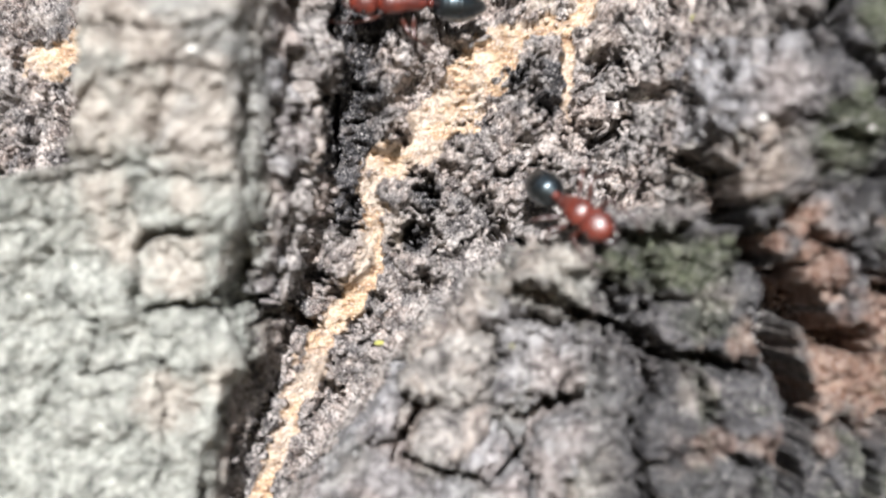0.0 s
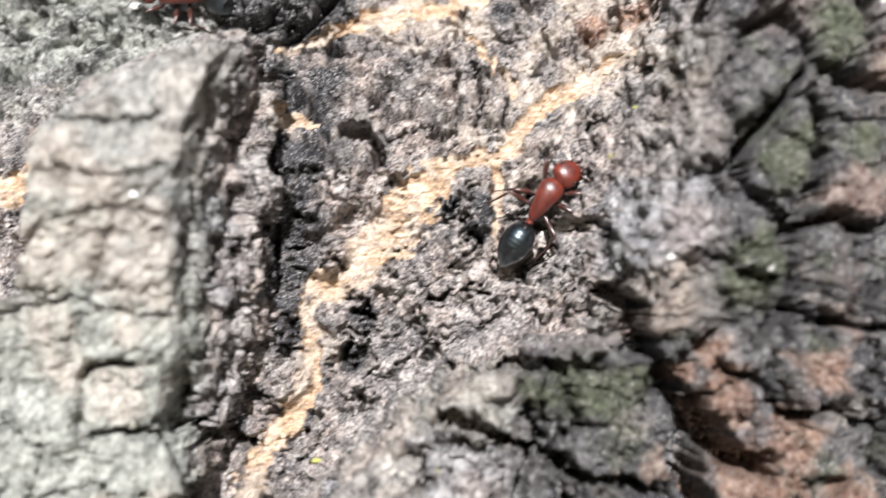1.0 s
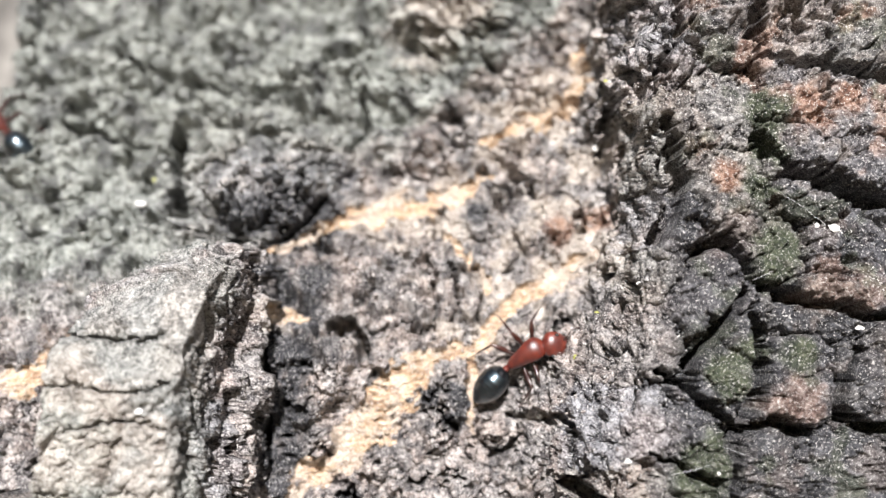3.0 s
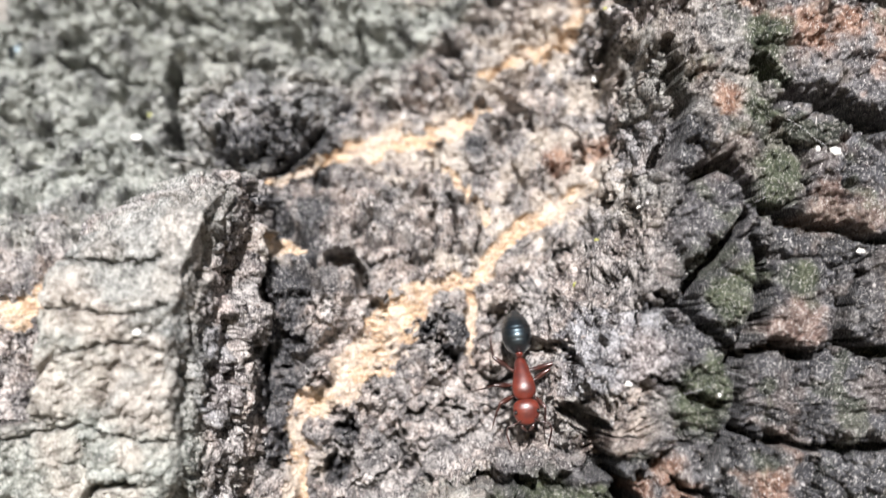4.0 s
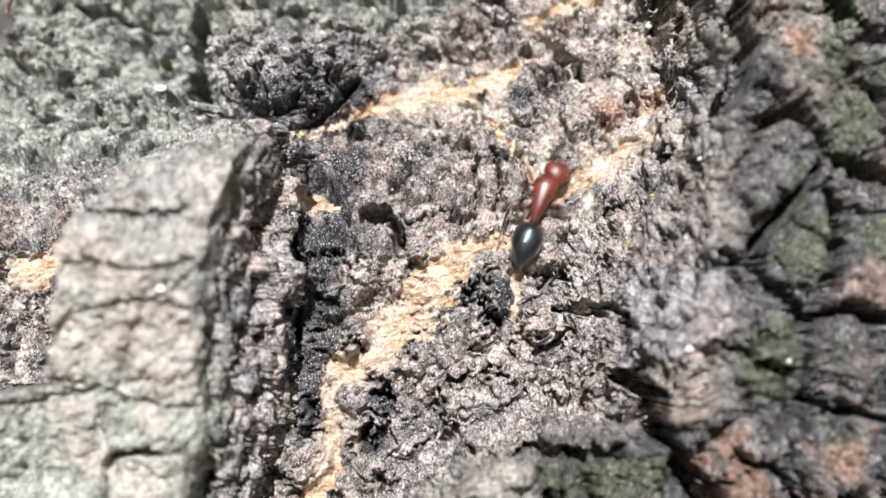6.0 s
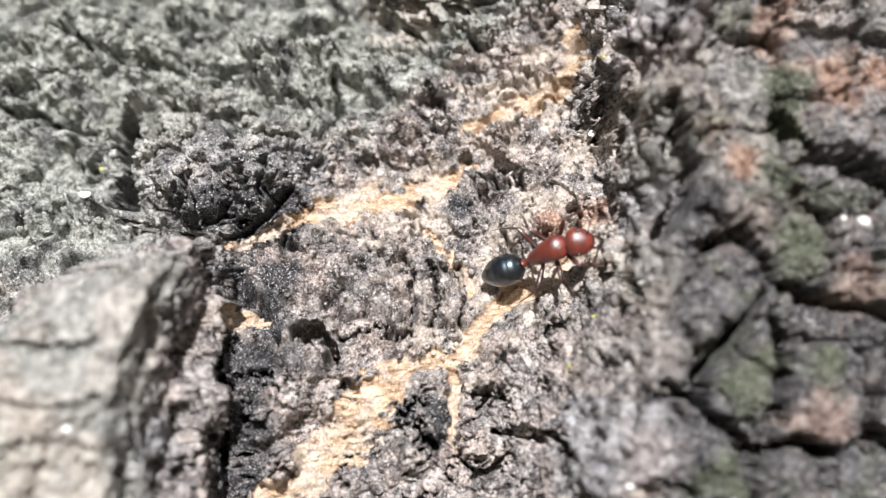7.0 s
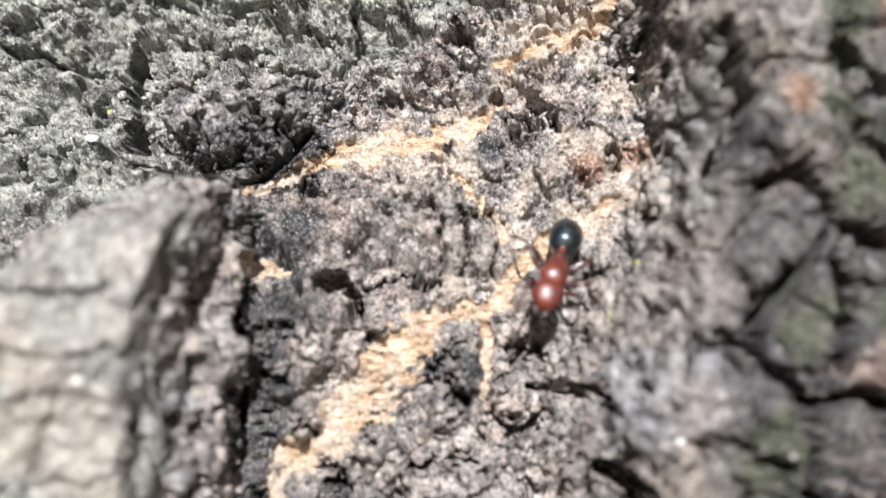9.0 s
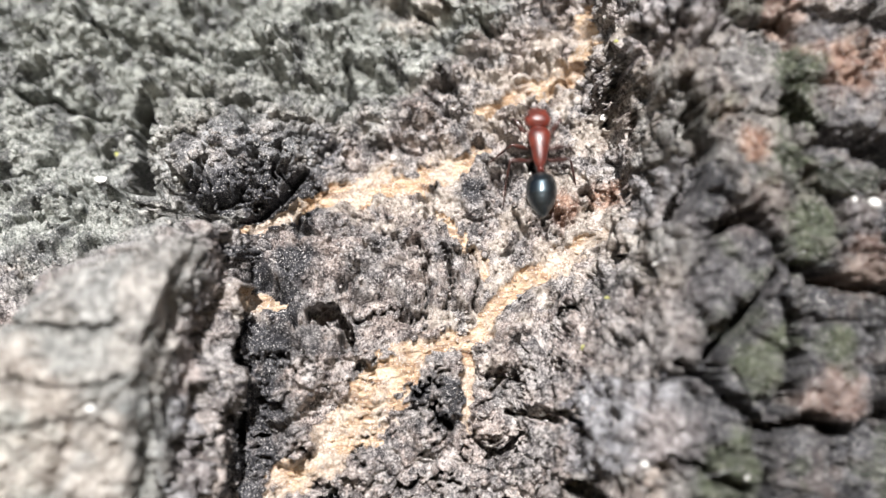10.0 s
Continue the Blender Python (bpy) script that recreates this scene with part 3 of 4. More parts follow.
    colour = mixed(nodes, links, grey_ramp(nodes, links, speck, 0.36, 0.29, 0.0, 0.8), colour, (0.03, 0.022, 0.02))
    links.new(colour, shader.inputs["Base Color"])
    links.new(grey_ramp(nodes, links, speck, 0.56, 0.66, 0.72, 0.26), shader.inputs["Roughness"])
    shader.inputs["Specular IOR Level"].default_value = 0.4
    height = maths(nodes, links, "ADD", maths(nodes, links, "MULTIPLY", fine, 0.7), maths(nodes, links, "MULTIPLY", speck, 0.3))
    bump = nodes.new("ShaderNodeBump")
    bump.inputs["Strength"].default_value, bump.inputs["Distance"].default_value = 1.0, 0.00026
    links.new(height, bump.inputs["Height"])
    links.new(bump.outputs[0], shader.inputs["Normal"])
    return m


def shell_material(name, colours, roughness, coat, scale=3.0, lumps=0.00002, glow_through=0.0, sheen=(1.0, 1.0, 1.0)):
    """Chitin: dark, polished, with faint clouds of colour."""
    m, nodes, links, shader = material(name)
    mm = millimetres(nodes, links)
    cloud = noise_node(nodes, links, mm, scale, 4, 0.6)
    links.new(ramp(nodes, links, cloud, [(0.35, colours[0]), (0.65, colours[1])]), shader.inputs["Base Color"])
    shader.inputs["Roughness"].default_value = roughness
    shader.inputs["Coat Weight"].default_value, shader.inputs["Coat Roughness"].default_value = coat, 0.12
    shader.inputs["Specular IOR Level"].default_value, shader.inputs["Coat IOR"].default_value = 0.9, 1.6
    shader.inputs["IOR"].default_value = 1.55
    shader.inputs["Specular Tint"].default_value = (*sheen, 1)
    shader.inputs["Subsurface Weight"].default_value = glow_through
    shader.inputs["Subsurface Radius"].default_value, shader.inputs["Subsurface Scale"].default_value = (1.0, 0.25, 0.1), 0.0004
    bump = nodes.new("ShaderNodeBump")
    bump.inputs["Strength"].default_value, bump.inputs["Distance"].default_value = 0.6, lumps
    links.new(noise_node(nodes, links, mm, 14.0, 3), bump.inputs["Height"])
    links.new(bump.outputs[0], shader.inputs["Normal"])
    return m


def plain_material(name, low, high, scale, roughness):
    m, nodes, links, shader = material(name)
    mm = millimetres(nodes, links)
    links.new(ramp(nodes, links, noise_node(nodes, links, mm, scale, 5, 0.65), [(0.35, low), (0.65, high)]), shader.inputs["Base Color"])
    shader.inputs["Roughness"].default_value = roughness
    return m


BARK = bark_material()
STEM = plain_material("far_bark", (0.05, 0.045, 0.04), (0.30, 0.28, 0.25), 0.12, 0.9)
EARTH = plain_material("leaf_mould", (0.035, 0.026, 0.018), (0.16, 0.12, 0.07), 0.02, 0.95)
RED = shell_material("red_chitin", ((0.06, 0.008, 0.005), (0.15, 0.022, 0.010)), 0.40, 0.12, 1.2, 0.00003, 0.06)
LEG_RED = shell_material("leg_chitin", ((0.013, 0.004, 0.003), (0.055, 0.013, 0.007)), 0.35, 0.4, 1.2)
BLACK = shell_material("black_chitin", ((0.0015, 0.0015, 0.002), (0.003, 0.003, 0.003)), 0.37, 1.0, 1.2, 0.000004, 0.0, (0.66, 0.88, 1.0))
EYE_BLACK = shell_material("eye_chitin", ((0.004, 0.004, 0.004), (0.008, 0.007, 0.007)), 0.2, 0.6)
YELLOW = plain_material("yellow_grain", (0.22, 0.24, 0.05), (0.44, 0.42, 0.13), 5.0, 0.6)
WHITE = plain_material("white_grain", (0.55, 0.53, 0.48), (0.85, 0.84, 0.80), 4.0, 0.45)
SILK = plain_material("silk", (0.75, 0.75, 0.75), (0.85, 0.85, 0.85), 1.0, 0.3)
# ---- ground and tree ----


def part(name, bm, mat, parent, label="", smooth_faces=True):
    data = bpy.data.meshes.new(name)
    bm.to_mesh(data)
    bm.free()
    data.materials.append(mat)
    if smooth_faces:
        data.polygons.foreach_set("use_smooth", [True] * len(data.polygons))
    ob = new(name, data)
    ob.parent = parent
    return tagged(ob, label)


def grid_ground():
    bm = bmesh.new()
    bmesh.ops.create_grid(bm, x_segments=60, y_segments=60, size=40)
    for v in bm.verts:
        v.co.z = -0.03 + 0.03 * noise.noise(v.co * 0.7)
    ob = part("ground", bm, EARTH, None, "brown leaf-strewn woodland ground under the tree")
    return tagged(ob, kind="structure", category="ground")


grid_ground()
BASE = Vector((0.0, 0.31, 0.0))
trunk = new("tree_trunk")
trunk.location = BASE
tagged(trunk, "grey furrowed tree trunk with cracked bark and pale inner wood", "tree trunk")


def stem():
    """The rest of the stem, round and furrowed, out of close view."""
    bm = bmesh.new()
    rings, sides = 90, 120
    rows = []
    for k in range(rings + 1):
        z = -0.05 + 2.85 * k / rings
        row = []
        for s in range(sides):
            a = 2 * math.pi * s / sides
            r = 0.222 - 0.012 * (z - 1.2) + 0.05 * max(0, 0.35 - z) ** 2 * 8
            front = max(0.0, -math.sin(a))
            near = math.exp(-((z - 1.2) / 0.16) ** 2) * front**8
            p = Vector((math.cos(a) * 3.2, math.sin(a) * 3.2, z * 1.6))
            r += (1 - near) * 0.012 * (noise.noise(p * 2.2) + 0.5 * abs(noise.noise(p * 5))) - near * 0.004
            row.append(bm.verts.new((r * math.cos(a), r * math.sin(a), z)))
        rows.append(row)
    for a, b in zip(rows, rows[1:]):
        for s in range(sides):
            bm.faces.new((a[s], a[(s + 1) % sides], b[(s + 1) % sides], b[s]))
    bm.faces.new(rows[-1])
    return part("stem", bm, STEM, trunk)


stem()

GU, GW = np.meshgrid(np.arange(U0, U1, STEP), np.arange(W0, W1, STEP))
OUT_U, OUT_W, DEPTH, NUMBER, TAN, RIDGE, RIGHT, LOW, FLOOR, FLANK, PALE, CRUMB_TOP, BAND = relief(GU, GW)


def blobs(some, ragged=0.5):
    total = 0 * GU
    sway = 0.35 * grain(GU, GW, 1.3, 71) + 0.3 * grain(GU, GW, 0.5, 72)
    for u, w, r in some:
        total = np.maximum(total, smooth(1.6 - np.hypot(GU - u, GW - w) / r + ragged * sway * 2))
    return total


MOSS = blobs([(20.1, 5.4, 1.3), (21.4, 6.2, 1.2), (22.8, 11.4, 1.0), (23.6, 13.0, 0.9), (25.5, 18.5, 1.2), (24.8, 23.4, 1.0), (25.2, 26.0, 1.0), (27.0, 13.2, 1.0), (11.6, -0.6, 1.4), (13.4, -1.0, 1.3), (14.6, 0.0, 0.7), (21.9, 7.4, 1.1), (20.6, 4.9, 1.0), (26, 19.8, 1.4), (25.4, 28.2, 1.3), (26.1, 25.5, 0.8), (22.0, 12.3, 0.8), (24.2, 13.5, 0.8), (20.4, 7.0, 0.8), (12.5, -1.0, 1.1), (9.5, -1.0, 1.0)])
RUST = blobs([(20.6, -5.4, 2.0), (23.0, -6.9, 2.0), (19.6, -1.8, 1.6), (25.7, 9.9, 1.0), (18.7, 1.7, 0.9), (28.6, 17.2, 1.3), (17.3, 0.3, 0.6), (21.4, -6.5, 2.6), (19.6, -0.6, 1.2), (23.4, -3.6, 1.7), (26.5, -7, 1.6), (29.2, 17.6, 1.6), (31.5, 17.2, 1.4), (22.8, 24.1, 0.9), (27, 10.4, 1.5), (28.3, 28.5, 1.4), (25.0, 0.4, 1.2), (31.0, 29.5, 1.0), (-20.5, 10.8, 1.2), (13.9, 22.0, 1.0), (16.3, 22.8, 0.8)]) * 0.85
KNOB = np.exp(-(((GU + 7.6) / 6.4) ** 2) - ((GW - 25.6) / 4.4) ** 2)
# soot plus painted shade: ridge's foot, pit under the knob, holes; outer plates darkened
SOOT_SHADE = np.maximum(blobs([(-5.7, 17.6, 1.1), (-5.3, 13.6, 1.4), (-5.6, 4.2, 1.2), (-5.4, 8.6, 1.3), (-6.0, 2.4, 1.0), (-6.4, 14.2, 1.2), (-6.7, 10.2, 1.4), (-6.2, 6.2, 1.2), (-6.4, 8.2, 1.3), (-6.3, 12.2, 1.3), (-6.4, 18.5, 1.0), (-7.2, 24.2, 1.6), (-9.8, 23.1, 1.3), (7.8, 23.3, 0.9), (6.4, 8.8, 0.9), (4.6, 10.2, 0.8), (-5.3, 3.2, 0.9), (-5.0, 6.4, 1.1), (-4.9, 9, 1.4), (-4.6, 13, 1.5), (-4.2, 16, 1.4), (-3.4, 18.4, 1.4), (-8, 23.2, 1.6), (-5.0, 25.0, 1.9), (-4.0, 27, 1.2), (-3.6, 22.6, 1.7), (-5.6, 21.8, 1.5), (-5.5, 10.5, 1.6), (-4.8, 12.8, 1.2), (-6, 23, 1.8), (-3.2, 23.6, 1.4), (6.6, 10.2, 1.0), (-0.9, 3.3, 0.9), (-1.6, 0.6, 0.8), (-9.4, -2.8, 1.2), (15.6, 16.2, 0.8)]) * 0.95 * (1 - 0.8 * FLANK), np.maximum(smooth((GU - 16.5) / 4), LOW * smooth((GU - 6) / 4)) * np.clip(0.9 - 0.45 * smooth((GW - 19) / 8) + 0.3 * hashed(NUMBER, 5 * NUMBER + 1, 9), 0, 1) * 0.95)
CREAM = blobs([(3.0, 39.4, 2.0), (5.6, 40.2, 2.6), (8.2, 39.4, 1.8), (4.6, 41.5, 2.2), (-12.2, 5.4, 2.0), (-14.5, 7.2, 1.6), (-17.2, 6.8, 1.9), (-14.2, 9.8, 1.5), (-11.5, 8.2, 1.2), (-17.0, 0.6, 1.3), (-14.0, -0.8, 1.5), (-10.9, -0.9, 0.9), (-11.3, -6.8, 1.1), (10.6, -0.4, 0.7), (14.4, -2.6, 0.9), (-13.0, 2.6, 0.8), (13.2, -7.5, 1.0), (-16.5, 11.5, 1.6), (-14.5, -8, 1.4), (-17.5, 3.0, 1.2), (4.0, 37, 1.8), (6.2, 38.2, 1.5)]) * (0.6 - 0.5 * FLANK).clip(0, 1)
CREAM = np.maximum(CREAM * (0.55 + 0.45 * smooth(1 + 2 * grain(GU, GW, 1.6, 85))), 0.95 * PALE * smooth(1.1 + 1.7 * rough(GU, GW, 2.4, 4, 84, 0.62) - 0.75 * CRUMB_TOP))
LICHEN = np.clip(smooth(RIDGE * 4 - 2.15) * (0.55 + 0.45 * smooth((6.5 + 3 * grain(GU, GW, 4.5, 81) - GW) / 4)) + smooth((GW - np.interp(GU, [-30, -10, -1, 8, 14, 16], [15, 18, 26, 31, 37, 60]) + 2.5 * grain(GU, GW, 3.0, 83)) / 4) + 0.35 * LOW * smooth(2 * grain(GU, GW, 3.5, 82)), 0, 1) * 0.92 * (1 - 0.8 * KNOB)
# the knob's shaded lower right side is painted in as darker colour
SOOT_SHADE = np.maximum(SOOT_SHADE * (1 - 0.6 * KNOB * smooth((GW - 24) / 2)), KNOB * (0.04 + 0.75 * smooth((26.3 - GW + 2.5 * grain(GU, GW, 2.0, 86)) / 3) * smooth((GU + 11.5) / 5)))

SOOT_SHADE = np.maximum(SOOT_SHADE * (1 - 0.5 * BAND) * (1 - 0.6 * smooth((GW - 19) / 5) * smooth((21 - GU) / 3) * RIGHT), 0.34 * BAND * smooth(0.9 + 1.2 * grain(GU, GW, 2.6, 95)) * (1 - 0.8 * smooth((GW - 17) / 5)))
# sooty crust in ragged patches on the furrow's floor
SOOT_SHADE = np.maximum(SOOT_SHADE, 0.6 * FLOOR * (1 - BAND) * smooth(2.3 * rough(GU, GW, 2.4, 5, 97, 0.66) - 0.25) * (1 - TAN) * (1 - 0.8 * PALE))
CREAM = np.maximum(CREAM, 0.85 * smooth(2.2 - 2 * np.hypot((GU - 6) / 4, (GW - 40) / 2.6) + 0.4 * grain(GU, GW, 1.2, 96)))
OUTER = np.maximum(smooth((GU - 18.5) / 3), LOW * smooth((GU - 10) / 4))
MIDDLE = smooth((GW - 2) / 4) * smooth((24 - GW) / 4)
RUST = np.maximum(RUST * (1 - 0.3 * MIDDLE), 0.6 * (1 - 0.6 * MIDDLE) * OUTER * smooth(2.6 * rough(GU, GW, 4.5, 4, 92, 0.6) - 0.5))
MOSS = np.maximum(MOSS, 0.6 * OUTER * smooth(2.6 * rough(GU, GW, 4.0, 4, 93, 0.6) - 0.7))
CREAM = np.maximum(CREAM, 0.45 * (1 - 0.6 * MIDDLE) * OUTER * smooth((GU - 22) / 3) * smooth(2.6 * rough(GU, GW, 3.0, 4, 94, 0.6) - 0.6))
SOOT_SHADE = SOOT_SHADE * (1 - 0.6 * OUTER * np.clip(np.maximum(RUST, CREAM) * 1.4, 0, 1))


def field_part(name, mask, label=""):
    """One piece of the bark: its share of the relief, with sides that go down into the stem."""
    quads = np.argwhere(mask)
    cols = GU.shape[1]
    i, j = quads[:, 0], quads[:, 1]
    corners = np.stack([i * cols + j, i * cols + j + 1, (i + 1) * cols + j + 1, (i + 1) * cols + j], 1)
    used, local = np.unique(corners, return_inverse=True)
    local = local.reshape(corners.shape)
    u, w, d = OUT_U.ravel()[used], OUT_W.ravel()[used], DEPTH.ravel()[used]
    edges = np.concatenate([local[:, [k, (k + 1) % 4]] for k in range(4)])
    key = edges[:, 0].astype(np.int64) * len(used) + edges[:, 1]
    back = edges[:, 1].astype(np.int64) * len(used) + edges[:, 0]
    rim = edges[~np.isin(key, back)]
    low = np.unique(rim)
    below = np.full(len(used), -1)
    below[low] = np.arange(len(low)) + len(used)
    sides = np.stack([rim[:, 1], rim[:, 0], below[rim[:, 0]], below[rim[:, 1]]], 1)
    u, w = np.r_[u, u[low]], np.r_[w, w[low]]
    d = np.r_[d, d[low] + 2.5]
    faces = np.concatenate([local, sides])
    data = bpy.data.meshes.new(name)
    data.vertices.add(len(u))
    data.vertices.foreach_set("co", np.stack([u * MM - BASE.x, d * MM - BASE.y, EYE + w * MM - BASE.z], 1).ravel())
    data.loops.add(faces.size)
    data.loops.foreach_set("vertex_index", faces.ravel())
    data.polygons.add(len(faces))
    data.polygons.foreach_set("loop_start", np.arange(0, faces.size, 4))
    data.polygons.foreach_set("use_smooth", np.ones(len(faces), bool))
    data.update(calc_edges=True)
    every = np.r_[used, used[low]]
    for key, group in (("mask_a", (TAN, MOSS, RUST)), ("mask_b", (LICHEN, SOOT_SHADE, CREAM))):
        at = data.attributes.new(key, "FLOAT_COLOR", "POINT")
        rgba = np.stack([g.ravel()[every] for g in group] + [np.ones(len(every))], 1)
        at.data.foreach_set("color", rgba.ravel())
    data.materials.append(BARK)
    ob = new(name, data)
    ob.parent = trunk
    return tagged(ob, label)


def bark():
    tile = NUMBER[:-1, :-1]
    for n in np.unique(tile):
        mask = tile == n
        if n == 0:
            field_part("furrow_floor", mask, "crumbly dark grey furrow with a pale orange strip of inner bark")
        elif mask.sum() > 60:
            field_part("bark_plate", mask)


bark()
# ---- the ants ----


def hull(stations, sides=28):
    """A smooth closed body: stations (x, half width, half height, z of the middle, squareness)."""
    bm = bmesh.new()
    rows = []
    for x, ry, rz, z in stations:
        rows.append([bm.verts.new((x * MM, ry * MM * math.cos(2 * math.pi * s / sides), (z + rz * math.sin(2 * math.pi * s / sides)) * MM)) for s in range(sides)])
    for a, b in zip(rows, rows[1:]):
        for s in range(sides):
            bm.faces.new((a[s], a[(s + 1) % sides], b[(s + 1) % sides], b[s]))
    bm.faces.new(rows[-1])
    bm.faces.new(rows[0][::-1])
    bmesh.ops.recalc_face_normals(bm, faces=bm.faces[:])
    return bm


def rounded(keys, count=26, grooves=()):
    """Stations between a few given ones, bunched at the ends, by smooth curves."""
    keys = np.array(sorted(keys), float)
    k = (1 - np.cos(np.linspace(0, np.pi, count))) / 2
    x = keys[0, 0] + k * (keys[-1, 0] - keys[0, 0])
    out = [x]
    for c in (1, 2, 3):
        y = np.interp(x, keys[:, 0], keys[:, c])
        for _ in range(2):
            y[1:-1] = (y[:-2] + 2 * y[1:-1] + y[2:]) / 4
        if c < 3:
            for g in grooves:
                y -= 0.034 * np.exp(-(((x - g) / 0.03) ** 2))
                y += 0.02 * np.exp(-(((x - g - 0.09) / 0.09) ** 2))
        out.append(y)
    return np.stack(out, 1)


def tube(points, radii, sides=8):
    bm = bmesh.new()
    rows = []
    points = [Vector(p) * MM for p in points]
    for n, p in enumerate(points):
        way = (points[min(n + 1, len(points) - 1)] - points[max(n - 1, 0)]).normalized()
        a = way.cross(Vector((0.13, 0.2, 1))).normalized()
        b = way.cross(a)
        rows.append([bm.verts.new(p + (a * math.cos(2 * math.pi * s / sides) + b * math.sin(2 * math.pi * s / sides)) * radii[n] * MM) for s in range(sides)])
    for a, b in zip(rows, rows[1:]):
        for s in range(sides):
            bm.faces.new((a[s], a[(s + 1) % sides], b[(s + 1) % sides], b[s]))
    bm.faces.new(rows[-1])
    bm.faces.new(rows[0][::-1])
    bmesh.ops.recalc_face_normals(bm, faces=bm.faces[:])
    return bm


def bristles(bm, spots, length):
    """Short stiff hairs on a body."""
    for (x, y, z), (a, b, c) in spots:
        root, tip = Vector((x, y, z)) * MM, Vector((x + a * length, y + b * length, z + c * length)) * MM
        side = (tip - root).cross(Vector((0.3, 0.7, 0.2))).normalized() * 0.012 * MM
        other = (tip - root).cross(side).normalized() * 0.012 * MM
        vs = [bm.verts.new(root + side), bm.verts.new(root - side + other), bm.verts.new(root - other), bm.verts.new(tip)]
        for t in ((0, 1, 3), (1, 2, 3), (2, 0, 3)):
            bm.faces.new([vs[k] for k in t])
    return bm


HIP = {"fore": (0.95, 0.42, -0.35), "mid": (0.15, 0.40, -0.40), "hind": (-0.55, 0.38, -0.40)}
KNEES = {
    "fore": [(0, 0, 0), (0.2, 0.35, -0.2), (0.95, 1.05, 0.5), (1.55, 1.2, -0.4), (2.0, 1.25, -0.95), (2.4, 1.3, -1.0)],
    "mid": [(0, 0, 0), (0.0, 0.4, -0.15), (-0.15, 1.5, 0.6), (-0.45, 2.2, -0.4), (-0.65, 2.6, -0.95), (-0.85, 2.9, -1.0)],
    "hind": [(0, 0, 0), (-0.2, 0.35, -0.1), (-0.55, 1.6, 0.75), (-1.7, 1.85, -0.1), (-2.6, 1.95, -0.9), (-3.1, 2.0, -1.0)],
}


def make_ant(label):
    ant = tagged(new("ant"), label, "ant", "ants on the bark")
    chest = hull(rounded([(-1.45, 0.05, 0.05, -0.18), (-1.38, 0.26, 0.24, -0.16), (-0.9, 0.46, 0.44, -0.08), (-0.35, 0.54, 0.52, 0.02), (0.15, 0.68, 0.55, 0.12), (0.75, 0.79, 0.62, 0.14), (1.15, 0.74, 0.55, 0.06), (1.42, 0.46, 0.34, -0.02), (1.5, 0.10, 0.1, -0.04)]))
    part("mesosoma", chest, RED, ant, "brick-red glossy thorax")
    part("petiole", hull(rounded([(-1.85, 0.10, 0.10, -0.25), (-1.72, 0.24, 0.38, -0.10), (-1.6, 0.28, 0.46, -0.05), (-1.5, 0.22, 0.34, -0.10), (-1.38, 0.10, 0.1, -0.22)], 14)), RED, ant)
    # hind body, jointed at the waist
    rear = part("gaster", hull(rounded([(0.02, 0.06, 0.06, -0.06), (-0.06, 0.40, 0.36, -0.06), (-0.4, 0.80, 0.76, 0.0), (-1.0, 0.99, 0.96, 0.06), (-1.7, 0.98, 0.92, 0.04), (-2.35, 0.76, 0.70, -0.04), (-2.85, 0.40, 0.38, -0.12), (-3.08, 0.2, 0.18, -0.17), (-3.14, 0.03, 0.03, -0.18)], 60, (-0.75, -1.5, -2.2)), 36), BLACK, ant, "shiny black tapering rear body")
    rear.location = Vector((-1.72, 0, -0.12)) * MM
    random.seed(4)
    hair = []
    for _ in range(46):
        x, a = random.uniform(-2.6, -0.4), random.uniform(0.1, math.pi - 0.1)
        r = np.interp(x, [-2.75, -2.25, -1.6, -0.95, -0.35], [0.28, 0.62, 0.9, 0.94, 0.7])
        hair.append(((x, r * math.cos(a), r * math.sin(a)), (-0.7, 0.7 * math.cos(a), 0.7 * math.sin(a))))
    part("hair", bristles(bmesh.new(), hair, 0.28), LEG_RED, rear)
    # head, jointed at the neck
    head = part("head", hull(rounded([(-0.10, 0.14, 0.12, -0.02), (-0.02, 0.52, 0.36, 0.02), (0.18, 0.78, 0.56, 0.06), (0.55, 0.88, 0.64, 0.06), (0.95, 0.84, 0.60, 0.0), (1.3, 0.68, 0.5, -0.08), (1.55, 0.48, 0.34, -0.16), (1.64, 0.1, 0.1, -0.2)], 30), 32), RED, ant, "rounded dark red head")
    head.location = Vector((1.48, 0, -0.02)) * MM
    for s in (1, -1):
        eye_ball = part("eye", hull(rounded([(0.62, 0.02, 0.02, 0), (0.66, 0.09, 0.12, 0), (0.76, 0.12, 0.16, 0), (0.86, 0.09, 0.12, 0), (0.90, 0.02, 0.02, 0)], 10), 12), EYE_BLACK, head, "small black oval eye")
        eye_ball.location = Vector((0, 0.71 * s, 0.36)) * MM
        part("mandible", tube([(1.45, 0.34 * s, -0.2), (1.72, 0.34 * s, -0.26), (1.92, 0.16 * s, -0.3), (1.96, 0.02 * s, -0.3)], [0.15, 0.14, 0.09, 0.03]), LEG_RED, head)
        part("antenna", tube([(1.2, 0.3 * s, 0.22), (1.45, 0.75 * s, 0.42), (1.65, 1.35 * s, 0.55), (2.05, 1.45 * s, 0.35), (2.5, 1.35 * s, 0.1), (3.0, 1.15 * s, -0.2)], [0.05, 0.04, 0.045, 0.045, 0.05, 0.03]), LEG_RED, head)
    legs = []
    for kind in ("fore", "mid", "hind"):
        for s in (1, -1):
            line = [Vector((x, y * s, z)) for x, y, z in KNEES[kind]]
            line.insert(2, line[1].lerp(line[2], 0.45))
            line.insert(4, line[3].lerp(line[4], 0.12))
